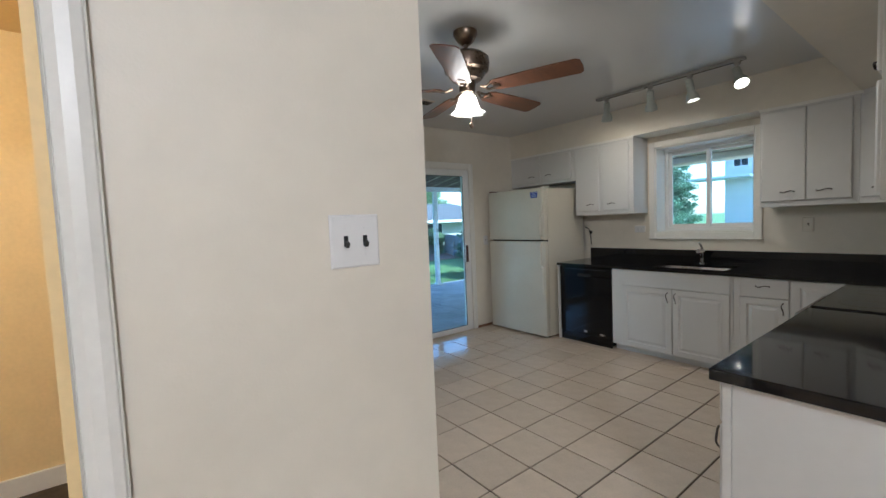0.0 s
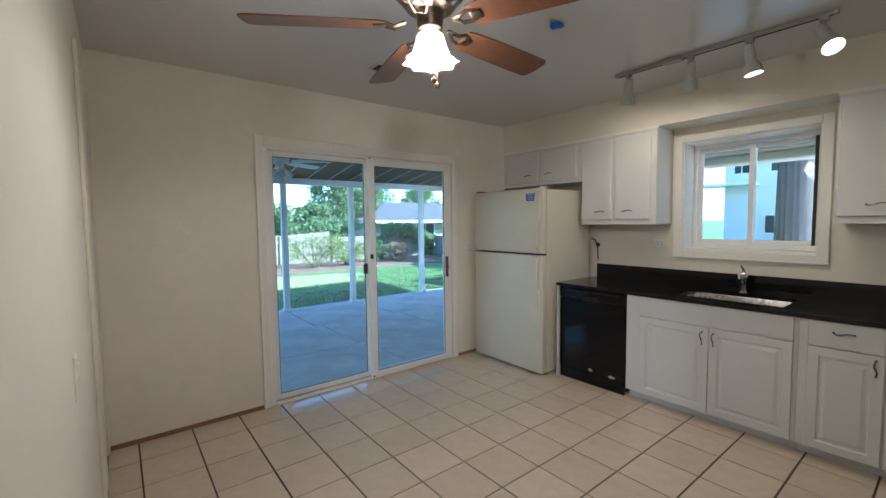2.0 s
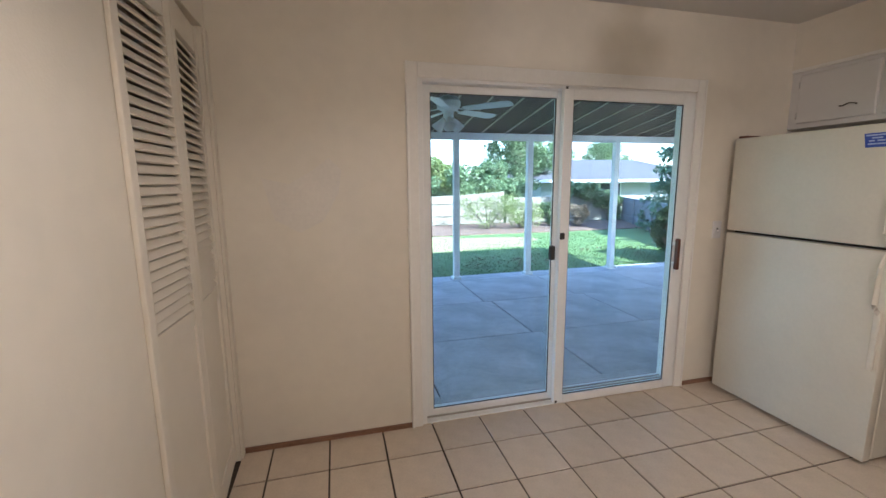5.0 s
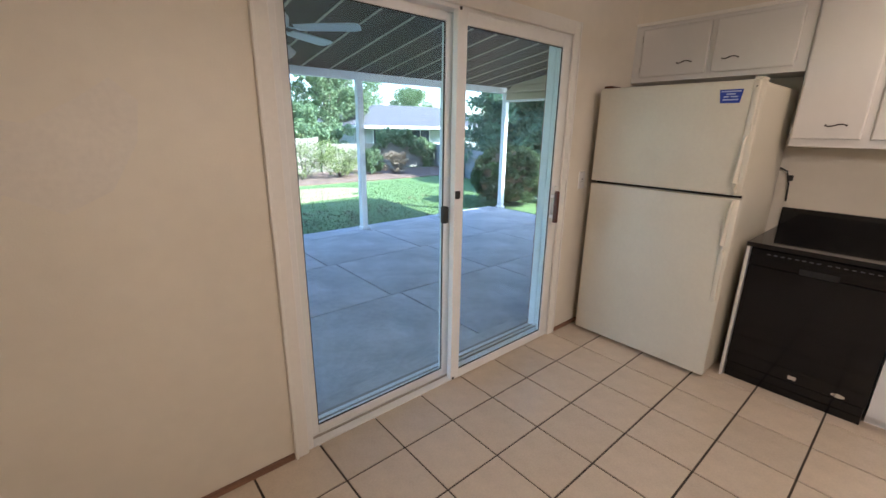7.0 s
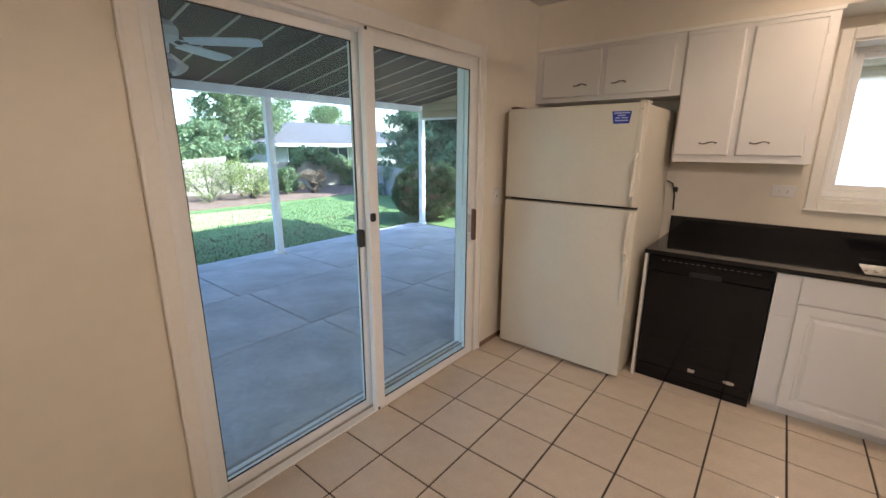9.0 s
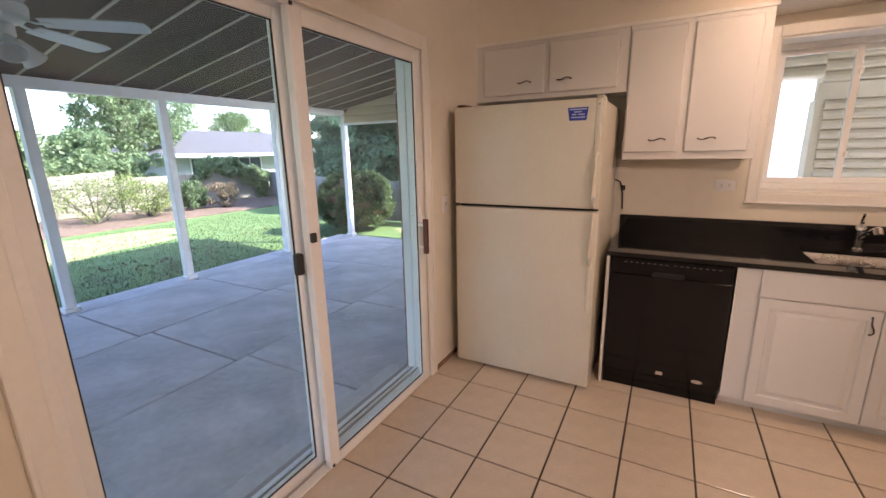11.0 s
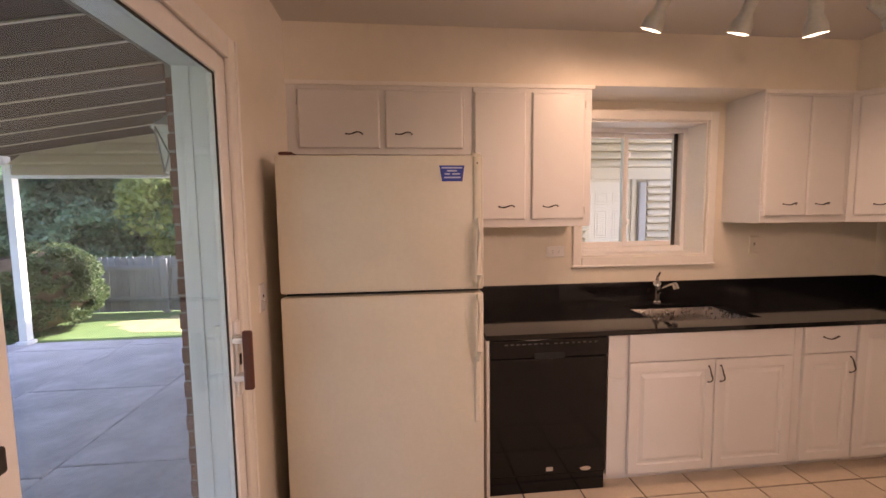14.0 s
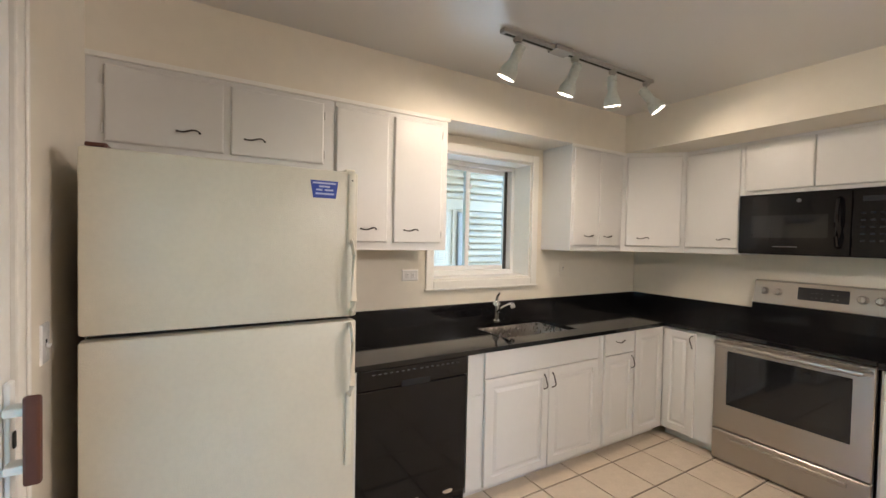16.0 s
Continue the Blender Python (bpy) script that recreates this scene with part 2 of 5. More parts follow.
def side(x, y, z, facing):
    """A frame at a wall: u to the viewer's right, v up, w towards the viewer. facing: the way the surface looks."""
    u, w = {"-x": ((0, -1, 0), (-1, 0, 0)), "+x": ((0, 1, 0), (1, 0, 0)), "-y": ((1, 0, 0), (0, -1, 0)), "+y": ((-1, 0, 0), (0, 1, 0)), "-z": ((0, -1, 0), (0, 0, -1))}[facing]
    v = (0, 0, 1) if facing != "-z" else (-1, 0, 0)
    return Matrix(((u[0], v[0], w[0], x), (u[1], v[1], w[1], y), (u[2], v[2], w[2], z), (0, 0, 0, 1)))


def rings(bm, w, h, loops, m=None, back=True, cap=True, mi=0):
    """A rectangle's slab from nested loops of (inset, depth), from the back to the middle of the front."""
    made, last = [], None
    for inset, d in loops:
        vs = [bm.verts.new((x, y, d)) for x, y in ((inset, inset), (w - inset, inset), (w - inset, h - inset), (inset, h - inset))]
        if last:
            for i in range(4):
                bm.faces.new((last[i], last[(i + 1) % 4], vs[(i + 1) % 4], vs[i])).material_index = mi
        elif back:
            bm.faces.new(vs[::-1]).material_index = mi
        made += vs
        last = vs
    if cap:
        bm.faces.new(last).material_index = mi
    if m is not None:
        bmesh.ops.transform(bm, matrix=m, verts=made)
    return made


def lathe(bm, profile, m=None, seg=20, wave=None):
    """A body of revolution about z from (radius, height) pairs."""
    rows = []
    for j, (r, z) in enumerate(profile):
        row = []
        for i in range(seg):
            a = 2 * math.pi * i / seg
            rr = r * (1 + wave(j, a)) if wave else r
            row.append(bm.verts.new((rr * math.cos(a), rr * math.sin(a), z)))
        rows.append(row)
    for a, b in zip(rows, rows[1:]):
        for i in range(seg):
            bm.faces.new((a[i], a[(i + 1) % seg], b[(i + 1) % seg], b[i]))
    if profile[0][0] > 1e-4:
        bm.faces.new(rows[0][::-1])
    if profile[-1][0] > 1e-4:
        bm.faces.new(rows[-1])
    made = [v for r in rows for v in r]
    if m is not None:
        bmesh.ops.transform(bm, matrix=m, verts=made)
    return made


def tube(bm, points, radius, seg=8, flat=1.0):
    """A round bar along points."""
    pts = [Vector(p) for p in points]
    rows = []
    for i, p in enumerate(pts):
        way = (pts[min(i + 1, len(pts) - 1)] - pts[max(i - 1, 0)]).normalized()
        a = way.cross(Vector((0, 0, 1)))
        a = a.normalized() if a.length > 0.05 else way.cross(Vector((0, 1, 0))).normalized()
        b = way.cross(a)
        r = radius[i] if isinstance(radius, (list, tuple)) else radius
        rows.append([bm.verts.new(p + a * (r * math.cos(2 * math.pi * k / seg)) + b * (r * flat * math.sin(2 * math.pi * k / seg))) for k in range(seg)])
    for a, b in zip(rows, rows[1:]):
        for k in range(seg):
            bm.faces.new((a[k], b[k], b[(k + 1) % seg], a[(k + 1) % seg]))
    bm.faces.new(rows[0])
    bm.faces.new(rows[-1][::-1])


def frame_bars(bm, x0, x1, z0, z1, bar, d0, d1, m, bevel=0.003, bottom=None, top=None):
    """Four bars round an opening, in a wall's frame."""
    bottom, top = bottom or bar, top or bar
    for a in ((x0, x0 + bar, z0, z1), (x1 - bar, x1, z0, z1), (x0 + bar, x1 - bar, z0, z0 + bottom), (x0 + bar, x1 - bar, z1 - top, z1)):
        box(bm, a[0], a[1], a[2], a[3], d0, d1, bevel, m)
# ---- the room's structure ----
H = 2.44          # ceiling height
WX = 4.0          # window wall
SY = 3.5          # sliding door wall
LX = 0.14         # closet wall
RY = -0.44        # range wall
NY = 0.48         # near wall with the switches

floor = struct("floor", bx(-3.1, 4.25, -3.6, 3.6, -0.12, -0.006), GROUT, "dark grout bed under cream tiles")

# window wall with its opening
bm = bmesh.new()
WY0, WY1, WZ0, WZ1 = 0.872, 1.742, 1.145, 2.03
box(bm, WX, 4.27, -3.6, WY0, 0, H + 0.1), box(bm, WX, 4.27, WY1, 3.82, 0, H + 0.1)
box(bm, WX, 4.27, WY0, WY1, 0, WZ0), box(bm, WX, 4.27, WY0, WY1, WZ1, H + 0.1)
struct("wall_east", bm, WALL, "cream painted kitchen wall with the window over the sink")

# sliding door wall
bm = bmesh.new()
DX0, DX1, DZ1 = 1.125, 2.985, 1.99
box(bm, -0.6, DX0, SY, 3.65, 0, H + 0.1), box(bm, DX1, WX, SY, 3.65, 0, H + 0.1), box(bm, DX0, DX1, SY, 3.65, DZ1, H + 0.1)
struct("wall_north", bm, WALL, "cream painted wall with the sliding glass door")

# closet wall, near wall, range wall
CY0, CY1, CZ1 = 2.60, 3.44, 2.125
bm = bmesh.new()
box(bm, 0.03, LX, 0.60, CY0, 0, H + 0.1), box(bm, 0.03, LX, CY1, SY, 0, H + 0.1), box(bm, 0.03, LX, CY0, CY1, CZ1, H + 0.1)
struct("wall_west", bm, WALL, "cream painted wall with the closet doors")
struct("wall_near", bx(-0.49, LX, NY, 0.60, 0, H + 0.1), WALL, "cream painted wall stub with light switches")
struct("wall_range", bx(0.93, WX, RY - 0.12, RY, 0, H + 0.1), WALL, "cream painted wall behind the range")

# closing walls of the rooms behind
bm = bmesh.new()
box(bm, -3.1, -3.0, -3.6, 4.0, 0, H + 0.1), box(bm, -3.0, WX, -3.7, -3.6, 0, H + 0.1)
box(bm, -3.0, -1.35, NY, 0.60, 0, H + 0.1), box(bm, -1.35, -0.49, NY, 0.60, 2.06, H + 0.1)
struct("wall_back", bm, WALL, "plain cream walls of the adjoining room")
bm = bmesh.new()
box(bm, -3.0, -0.6, 2.7, 2.8, 0, H), box(bm, -0.58, -0.5, 0.60, 2.7, 0, H)
struct("wall_yellow", bm, YELLOW, "warm yellow wall of the room beyond")
struct("ceiling_yellow", bx(-3.0, -0.58, 0.60, 2.7, H - 0.02, H), YELLOW, "yellow ceiling of the room beyond")
struct("baseboard_yellow", bx(-3.0, -0.58, 2.68, 2.70, -0.006, 0.10, 0.003), TRIM)
bm = bmesh.new()
box(bm, -0.58, 0.03, 2.42, 2.48, 0, H), box(bm, -0.58, -0.5, 2.7, SY, 0, H)
struct("wall_closet", bm, WALL, "inside of the closet")
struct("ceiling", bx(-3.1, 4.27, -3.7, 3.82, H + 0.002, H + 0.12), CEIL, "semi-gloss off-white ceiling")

# soffit over the cabinets: one L
bm = bmesh.new()
SZ = 2.147
pts = [(3.69, SY), (3.69, 0.167), (0.93, 0.167), (0.93, RY), (WX, RY), (WX, SY)]
lo, hi = [bm.verts.new((x, y, SZ)) for x, y in pts], [bm.verts.new((x, y, H + 0.002)) for x, y in pts]
bm.faces.new(lo), bm.faces.new(hi[::-1])
for i in range(6):
    bm.faces.new((lo[i], hi[i], hi[(i + 1) % 6], lo[(i + 1) % 6]))
struct("soffit", bm, WALL, "cream boxed soffit above the wall cabinets")

# casing of the doorway beside the switches
bm = bmesh.new()
box(bm, -0.548, -0.490, NY - 0.026, NY, 0, 2.12, 0.020), box(bm, -1.42, -0.548, NY - 0.018, NY, 2.05, 2.12, 0.005), box(bm, -1.42, -1.35, NY - 0.018, NY, 0, 2.05, 0.005)
box(bm, -0.505, -0.490, NY, 0.60, 0, 2.06, 0.002)
struct("door_casing", bm, TRIM, "white painted doorway casing")

# window casing, deep reveal and sill
bm = bmesh.new()
MX = side(WX, 0, 0, "-x")       # u = -y


def east(bm, y0, y1, z0, z1, w0, w1, bevel=0.003):
    box(bm, -y1, -y0, z0, z1, w0, w1, bevel, MX)


east(bm, WY1, 1.800, 1.085, 2.09, 0.0, 0.020, 0.006), east(bm, 0.812, WY0, 1.085, 2.09, 0.0, 0.020, 0.006)
east(bm, WY0, WY1, WZ1, 2.09, 0.0, 0.020, 0.006), east(bm, WY0, WY1, 1.085, WZ0, 0.0, 0.022, 0.006)
east(bm, 0.806, 1.806, 1.078, 1.092, 0.0, 0.026, 0.004)
struct("window_casing", bm, TRIM, "white painted window casing")
bm = bmesh.new()
east(bm, WY0, WY0 + 0.012, WZ0, WZ1, -0.19, 0), east(bm, WY1 - 0.012, WY1, WZ0, WZ1, -0.19, 0)
east(bm, WY0 + 0.012, WY1 - 0.012, WZ1 - 0.012, WZ1, -0.19, 0), east(bm, WY0 + 0.012, WY1 - 0.012, WZ0, WZ0 + 0.012, -0.19, 0)
struct("window_reveal", bm, TRIM, "white painted window reveal and sill")

window = thing("window_1", (4.2, 1.3, WZ0), "white vinyl horizontal sliding window above the sink, closed", "window", kind="structure")
bm = bmesh.new()
fy0, fy1, fz0, fz1 = WY0 + 0.012, WY1 - 0.012, WZ0 + 0.012, WZ1 - 0.012
frame_bars(bm, -fy1, -fy0, fz0, fz1, 0.030, -0.27, -0.185, MX, bottom=0.036)
part("window_frame", bm, VINYL, window)
for (a, b, w) in ((1.305, 1.700, -0.225), (0.915, 1.335, -0.250)):
    bm = bmesh.new()
    frame_bars(bm, -b, -a, fz0 + 0.036, fz1 - 0.030, 0.034, w - 0.012, w + 0.012, MX)
    sash = part("window_sash", bm, VINYL, window)
    bm = bmesh.new()
    east(bm, a + 0.034, b - 0.034, fz0 + 0.07, fz1 - 0.064, w - 0.003, w + 0.003, 0)
    g = part("pane", bm, GLASS, window)
    g.visible_shadow = False
bm = bmesh.new()
east(bm, 0.930, 0.948, fz0 + 0.036, fz1 - 0.030, -0.245, -0.222, 0)
part("track", bm, GASKET, window, "dark grey window track")
for z in (1.35, 1.82):
    bm = bmesh.new()
    east(bm, 1.300, 1.318, z, z + 0.035, -0.212, -0.190, 0.004)
    part("latch", bm, VINYL, window)

# sliding glass door
slider = thing("door_1", (2.07, SY + 0.1, 0), "white framed two-panel sliding glass door onto the patio, closed", "sliding glass door", kind="structure")
MY = side(0, SY, 0, "-y")       # u = x, w towards the room
bm = bmesh.new()
for a in ((1.062, DX0, 0, 2.052), (2.918, 2.980, 0, 2.052), (DX0, 2.918, 1.975, 2.052)):
    box(bm, a[0], a[1], a[2], a[3], 0, 0.018, 0.005, MY)
box(bm, 1.062, 1.075, 0, 2.052, 0.018, 0.026, 0.003, MY), box(bm, 2.967, 2.980, 0, 2.052, 0.018, 0.026, 0.003, MY)
part("casing", bm, TRIM, slider, "white painted casing")
bm = bmesh.new()
frame_bars(bm, DX0, DX1, -0.02, DZ1, 0.030, -0.19, -0.002, MY, bottom=0.028, top=0.03)
box(bm, 2.890, DX1 - 0.030, 0.008, DZ1 - 0.03, -0.036, -0.004, 0.003, MY)
box(bm, DX1 - 0.038, DX1 - 0.030, 0, DZ1 - 0.03, -0.07, -0.03, 0.002, MY), box(bm, DX1 - 0.036, DX1 - 0.030, 0, DZ1 - 0.03, -0.16, -0.13, 0.002, MY)
part("jamb", bm, VINYL, slider)
bm = bmesh.new()
for w in (-0.048, -0.115, -0.15):
    box(bm, DX0 + 0.03, DX1 - 0.03, 0.008, 0.016, w - 0.004, w + 0.004, 0, MY)
part("track", bm, STEEL, slider, "metal sill track")


def door_panel(a, b, w, name, stile, z0, z1, bottom, top):
    bm = bmesh.new()
    frame_bars(bm, a, b, z0, z1, stile, w - 0.018, w + 0.018, MY, 0.004, bottom=bottom, top=top)
    p = part(name, bm, VINYL, slider)
    bm = bmesh.new()
    box(bm, a + stile - 0.002, b - stile + 0.002, z0 + bottom - 0.002, z1 - top + 0.002, w - 0.004, w + 0.004, 0, MY)
    g = part("pane", bm, GLASS, p)
    g.visible_shadow = False
    bm = bmesh.new()
    frame_bars(bm, a + stile, b - stile, z0 + bottom, z1 - top, 0.005, w + 0.0045, w + 0.010, MY, 0)
    part("gasket", bm, GASKET, p, "thin dark glazing bead")
    return p


fixed = door_panel(DX0 + 0.030, 2.040, -0.085, "fixed_panel", 0.055, 0.008, 1.962, 0.040, 0.042)
moving = door_panel(1.985, 2.886, -0.004, "sliding_panel", 0.062, 0.012, 1.960, 0.052, 0.062)
bm = bmesh.new()
box(bm, 1.985, 2.013, 1.085, 1.125, 0.014, 0.030, 0.005, MY)
part("latch", bm, GASKET, moving, "small black latch")
bm = bmesh.new()
box(bm, 1.952, 1.984, 0.95, 1.04, -0.060, -0.024, 0.008, MY)
part("outer_grip", bm, GASKET, fixed, "black outer grip")
bm = bmesh.new()
box(bm, 2.836, 2.872, 0.820, 1.085, 0.014, 0.026, 0.004, MY)
box(bm, 2.806, 2.850, 0.885, 0.905, 0.020, 0.070, 0.004, MY), box(bm, 2.806, 2.850, 1.015, 1.035, 0.020, 0.070, 0.004, MY)
hd = part("handle", bm, VINYL, moving, "white handle bracket")
bm = bmesh.new()
box(bm, 2.792, 2.812, 0.860, 1.062, 0.056, 0.088, 0.007, MY)
part("grip", bm, BROWN, hd, "brown grip")
bm = bmesh.new()
box(bm, 2.838, 2.866, 0.83, 1.07, -0.050, -0.022, 0.006, MY)
part("outer_grip", bm, VINYL, moving, "white outer pull")
bm = bmesh.new()
box(bm, 2.846, 2.860, 0.93, 0.97, 0.0262, 0.031, 0.003, MY)
part("lock_lever", bm, GASKET, moving, "small dark lock lever")
for z in (0.018, 1.955):
    bm = bmesh.new()
    box(bm, 1.992, 2.006, z, z + 0.014, 0.0142, 0.018, 0.001, MY)
    part("roller_screw", bm, GASKET, moving, "small dark corner screw")

# baseboards
bm = bmesh.new()
box(bm, LX, 1.062, SY - 0.012, SY, -0.006, 0.028, 0.003), box(bm, 2.980, 3.3, SY - 0.012, SY, -0.006, 0.028, 0.003)
struct("baseboard", bm, WOODTRIM, "thin dark stained baseboard")

bm = bmesh.new()
pts = [(0.33, 1.46), (0.46, 1.43), (0.58, 1.50), (0.66, 1.56), (0.72, 1.50), (0.70, 1.38), (0.62, 1.24), (0.50, 1.18), (0.38, 1.25)]
lo, hi = [bm.verts.new((x, SY - 0.0012, z)) for x, z in pts], [bm.verts.new((x, SY + 0.002, z)) for x, z in pts]
bm.faces.new(lo)
for i in range(len(pts)):
    bm.faces.new((lo[i], hi[i], hi[(i + 1) % len(pts)], lo[(i + 1) % len(pts)]))
bmesh.ops.recalc_face_normals(bm, faces=bm.faces)
struct("paint_patch", bm, material("greyer touch-up paint", (0.735, 0.688, 0.612), 0.5, spread=0.03), "slightly greyer touched-up patch on the cream wall")

# closet bifold doors with louvers
closet = thing("closet_door", (LX, (CY0 + CY1) / 2, 0), "cream louvered bifold closet doors, nearly shut", "closet door", kind="structure")
MW = side(LX, 0, 0, "+x")       # u = y
bm = bmesh.new()
box(bm, CY0 - 0.045, CY0, 0, 2.175, 0, 0.016, 0.004, MW), box(bm, CY1, SY - 0.002, 0, 2.125, 0, 0.010, 0.004, MW), box(bm, CY0, CY1, CZ1, 2.14, 0, 0.005, 0.002, MW)
box(bm, CY0, CY0 + 0.012, 0, CZ1, -0.10, 0.0, 0.002, MW), box(bm, CY1 - 0.012, CY1, 0, CZ1, -0.10, 0.0, 0.002, MW)
part("casing", bm, WALL, closet)


def leaf(a, b, wa, wb):
    """One bifold leaf from y=a to y=b, with its edges standing at wa and wb."""
    w, ang = math.hypot(b - a, wb - wa), math.atan2(wb - wa, b - a)
    m = MW @ Matrix.Translation((a, 0, wa)) @ Matrix.Rotation(-ang, 4, "Y")
    bm = bmesh.new()
    z0, z1, s = 0.02, 2.105, 0.050
    box(bm, 0, s, z0, z1, -0.028, 0, 0.002, m), box(bm, w - s, w, z0, z1, -0.028, 0, 0.002, m)
    for za, zb in ((z0, 0.12), (0.90, 0.96), (z1 - 0.105, z1)):
        box(bm, s, w - s, za, zb, -0.026, -0.002, 0.002, m)
    p = part("leaf", bm, WALL, closet, "cream painted bifold leaf with louvers above a flat panel")
    bm = bmesh.new()
    box(bm, s, w - s, 0.12, 0.90, -0.020, -0.010, 0, m)
    part("panel", bm, WALL, p)
    n = 31
    for i in range(n):
        z = 0.962 + (i + 0.5) * (z1 - 0.107 - 0.962) / n
        bm = bmesh.new()
        box(bm, s, w - s, -0.017, 0.017, -0.0035, 0.0035, 0, m @ Matrix.Translation((0, z, -0.014)) @ Matrix.Rotation(radians(-40), 4, "X"))
        part("slat", bm, WALL, p)
    return p


cw = (CY1 - CY0 - 0.03) / 2
leaf(CY0 + 0.014, CY0 + 0.014 + cw, -0.020, 0.008)
leaf(CY0 + 0.016 + cw, CY1 - 0.014, 0.008, -0.020)


# ---- plates and outlets ----
def switch_plate(m, base, label, toggles, lever=PLASTIC):
    w, h = (0.117, 0.117) if toggles == 2 else (0.072, 0.117)
    t = thing("light_switch" if toggles else "outlet", base, label, "light switch" if toggles else "electrical outlet")
    bm = bmesh.new()
    rings(bm, w, h, [(0, 0), (0, 0.003), (0.004, 0.006)], m @ Matrix.Translation((-w / 2, -h / 2, 0)))
    part("plate", bm, lever if lever is WALL else PLASTIC, t)
    for i in range(max(toggles, 0)):
        u = (i - (toggles - 1) / 2) * 0.046
        bm = bmesh.new()
        box(bm, u - 0.005, u + 0.005, -0.012, 0.012, 0.004, 0.0075, 0.0005, m)
        part("slot", bm, DARK, t)
        bm = bmesh.new()
        box(bm, u - 0.004, u + 0.004, -0.006, 0.006, 0, 0.013, 0.001, m @ Matrix.Translation((0, -0.003, 0.005)) @ Matrix.Rotation(radians(28), 4, "X"))
        part("toggle", bm, lever, t, "dark brown toggle" if lever is GASKET else "")
        for v in (-0.030, 0.030):
            bm = bmesh.new()
            lathe(bm, [(0.003, 0), (0.003, 0.001)], m @ Matrix.Translation((u, v, 0.0065)), 8)
            part("screw", bm, PLASTIC, t)
    if not toggles:
        for v in (-0.020, 0.020):
            bm = bmesh.new()
            rings(bm, 0.030, 0.026, [(0, 0.004), (0, 0.008), (0.003, 0.009)], m @ Matrix.Translation((-0.015, v - 0.013, 0)))
            r = part("receptacle", bm, lever, t)
            bm = bmesh.new()
            for u in (-0.006, 0.006):
                box(bm, u - 0.001, u + 0.001, v - 0.005, v + 0.005, 0.006, 0.0095, 0, m)
            part("slots", bm, lever if lever is WALL else DARK, r)
    return t


switch_plate(side(-0.062, NY, 1.312, "-y"), (-0.062, NY, 1.312), "white two-gang plate with dark toggles on the cream wall", 2, GASKET)
switch_plate(side(LX, 1.71, 0.998, "+x"), (LX, 1.71, 0.998), "cream painted-over outlet plate low on the closet wall", 0, WALL)
switch_plate(side(WX, 1.912, 1.186, "-x") @ Matrix.Rotation(radians(90), 4, "Z"), (WX, 1.912, 1.186), "white outlet plate beside the sink window", 0)
switch_plate(side(WX, 0.505, 1.205, "-x"), (WX, 0.505, 1.205), "cream painted-over switch plate under the wall cabinet", 1, WALL)
switch_plate(side(3.18, SY, 1.10, "-y"), (3.18, SY, 1.10), "white light switch between door and refrigerator", 1)


# ---- cabinets ----
def wavy_pull(m, parent, length=0.085):
    """An S-curved pull standing off the face, at the frame's origin, along u."""
    bm = bmesh.new()
    pts = [m @ Vector((u * length / 2, 0.006 * math.sin(u * 3.0), 0.004 + 0.020 * (1 - u ** 4))) for u in [-1 + k / 6 for k in range(13)]]
    tube(bm, pts, [0.0028 + 0.0016 * (1 - abs(-1 + k / 6)) for k in range(13)], 6)
    for s in (-1, 1):
        lathe(bm, [(0.0055, 0), (0.004, 0.004)], m @ Matrix.Translation((s * length / 2, 0, 0)), 8)
    return part("handle", bm, PEWTER, parent, "dark pewter pull", smooth=True)


def flat_door(m, w, h, parent, pull, hinge=0, name="door"):
    """A slab door with rounded lip; pull: place of its pull; hinge: side of the small hinges."""
    bm = bmesh.new()
    rings(bm, w, h, [(0, 0), (0, 0.010), (0.003, 0.014), (0.008, 0.016)], m)
    d = part(name, bm, CAB, parent)
    if pull:
        wavy_pull(m @ Matrix.Translation((pull[0], pull[1], 0.016)), d)
    if hinge:
        for v in (0.05, h - 0.06):
            bm = bmesh.new()
            u = w + 0.004 if hinge > 0 else -0.010
            box(bm, u, u + 0.006, v - 0.02, v + 0.02, 0, 0.012, 0.002, m)
            part("hinge", bm, CAB, d)
    return d


def raised_door(m, w, h, parent, pull=None, vertical=True, name="door"):
    """A raised-panel door; a low one reads as a drawer front."""
    bm = bmesh.new()
    s = min(0.055, h * 0.28, w * 0.28)
    loops = [(0, 0), (0, 0.014), (0.004, 0.018)]
    if h > 0.2:
        loops += [(s - 0.006, 0.018), (s, 0.010), (s + 0.010, 0.009), (s + 0.028, 0.0165)]
    rings(bm, w, h, loops, m)
    d = part(name, bm, CAB, parent)
    if pull:
        mm = m @ Matrix.Translation((pull[0], pull[1], 0.018))
        wavy_pull(mm @ Matrix.Rotation(radians(90), 4, "Z") if vertical else mm, d)
    return d


def carcass(name, label, x0, x1, y0, y1, z0, z1, category="wall cabinet"):
    t = thing(name, ((x0 + x1) / 2, (y0 + y1) / 2, z0), label, category, "kitchen cabinets")
    part("body", bx(x0, x1, y0, y1, z0, z1, 0.002), CAB, t)
    return t


UB, UT = 1.360, 2.147      # wall cabinets' bottom and top
FX = 3.70                  # their front on the window wall
# over the refrigerator
c = carcass("fridge_cabinet", "white two-door wall cabinet above the refrigerator", FX, WX, 2.508, SY, 1.765, UT)
flat_door(side(FX, 3.440, 1.797, "-x"), 0.425, 0.308, c, (0.29, 0.075), -1)
flat_door(side(FX, 2.985, 1.797, "-x"), 0.420, 0.308, c, (0.10, 0.075), 1)
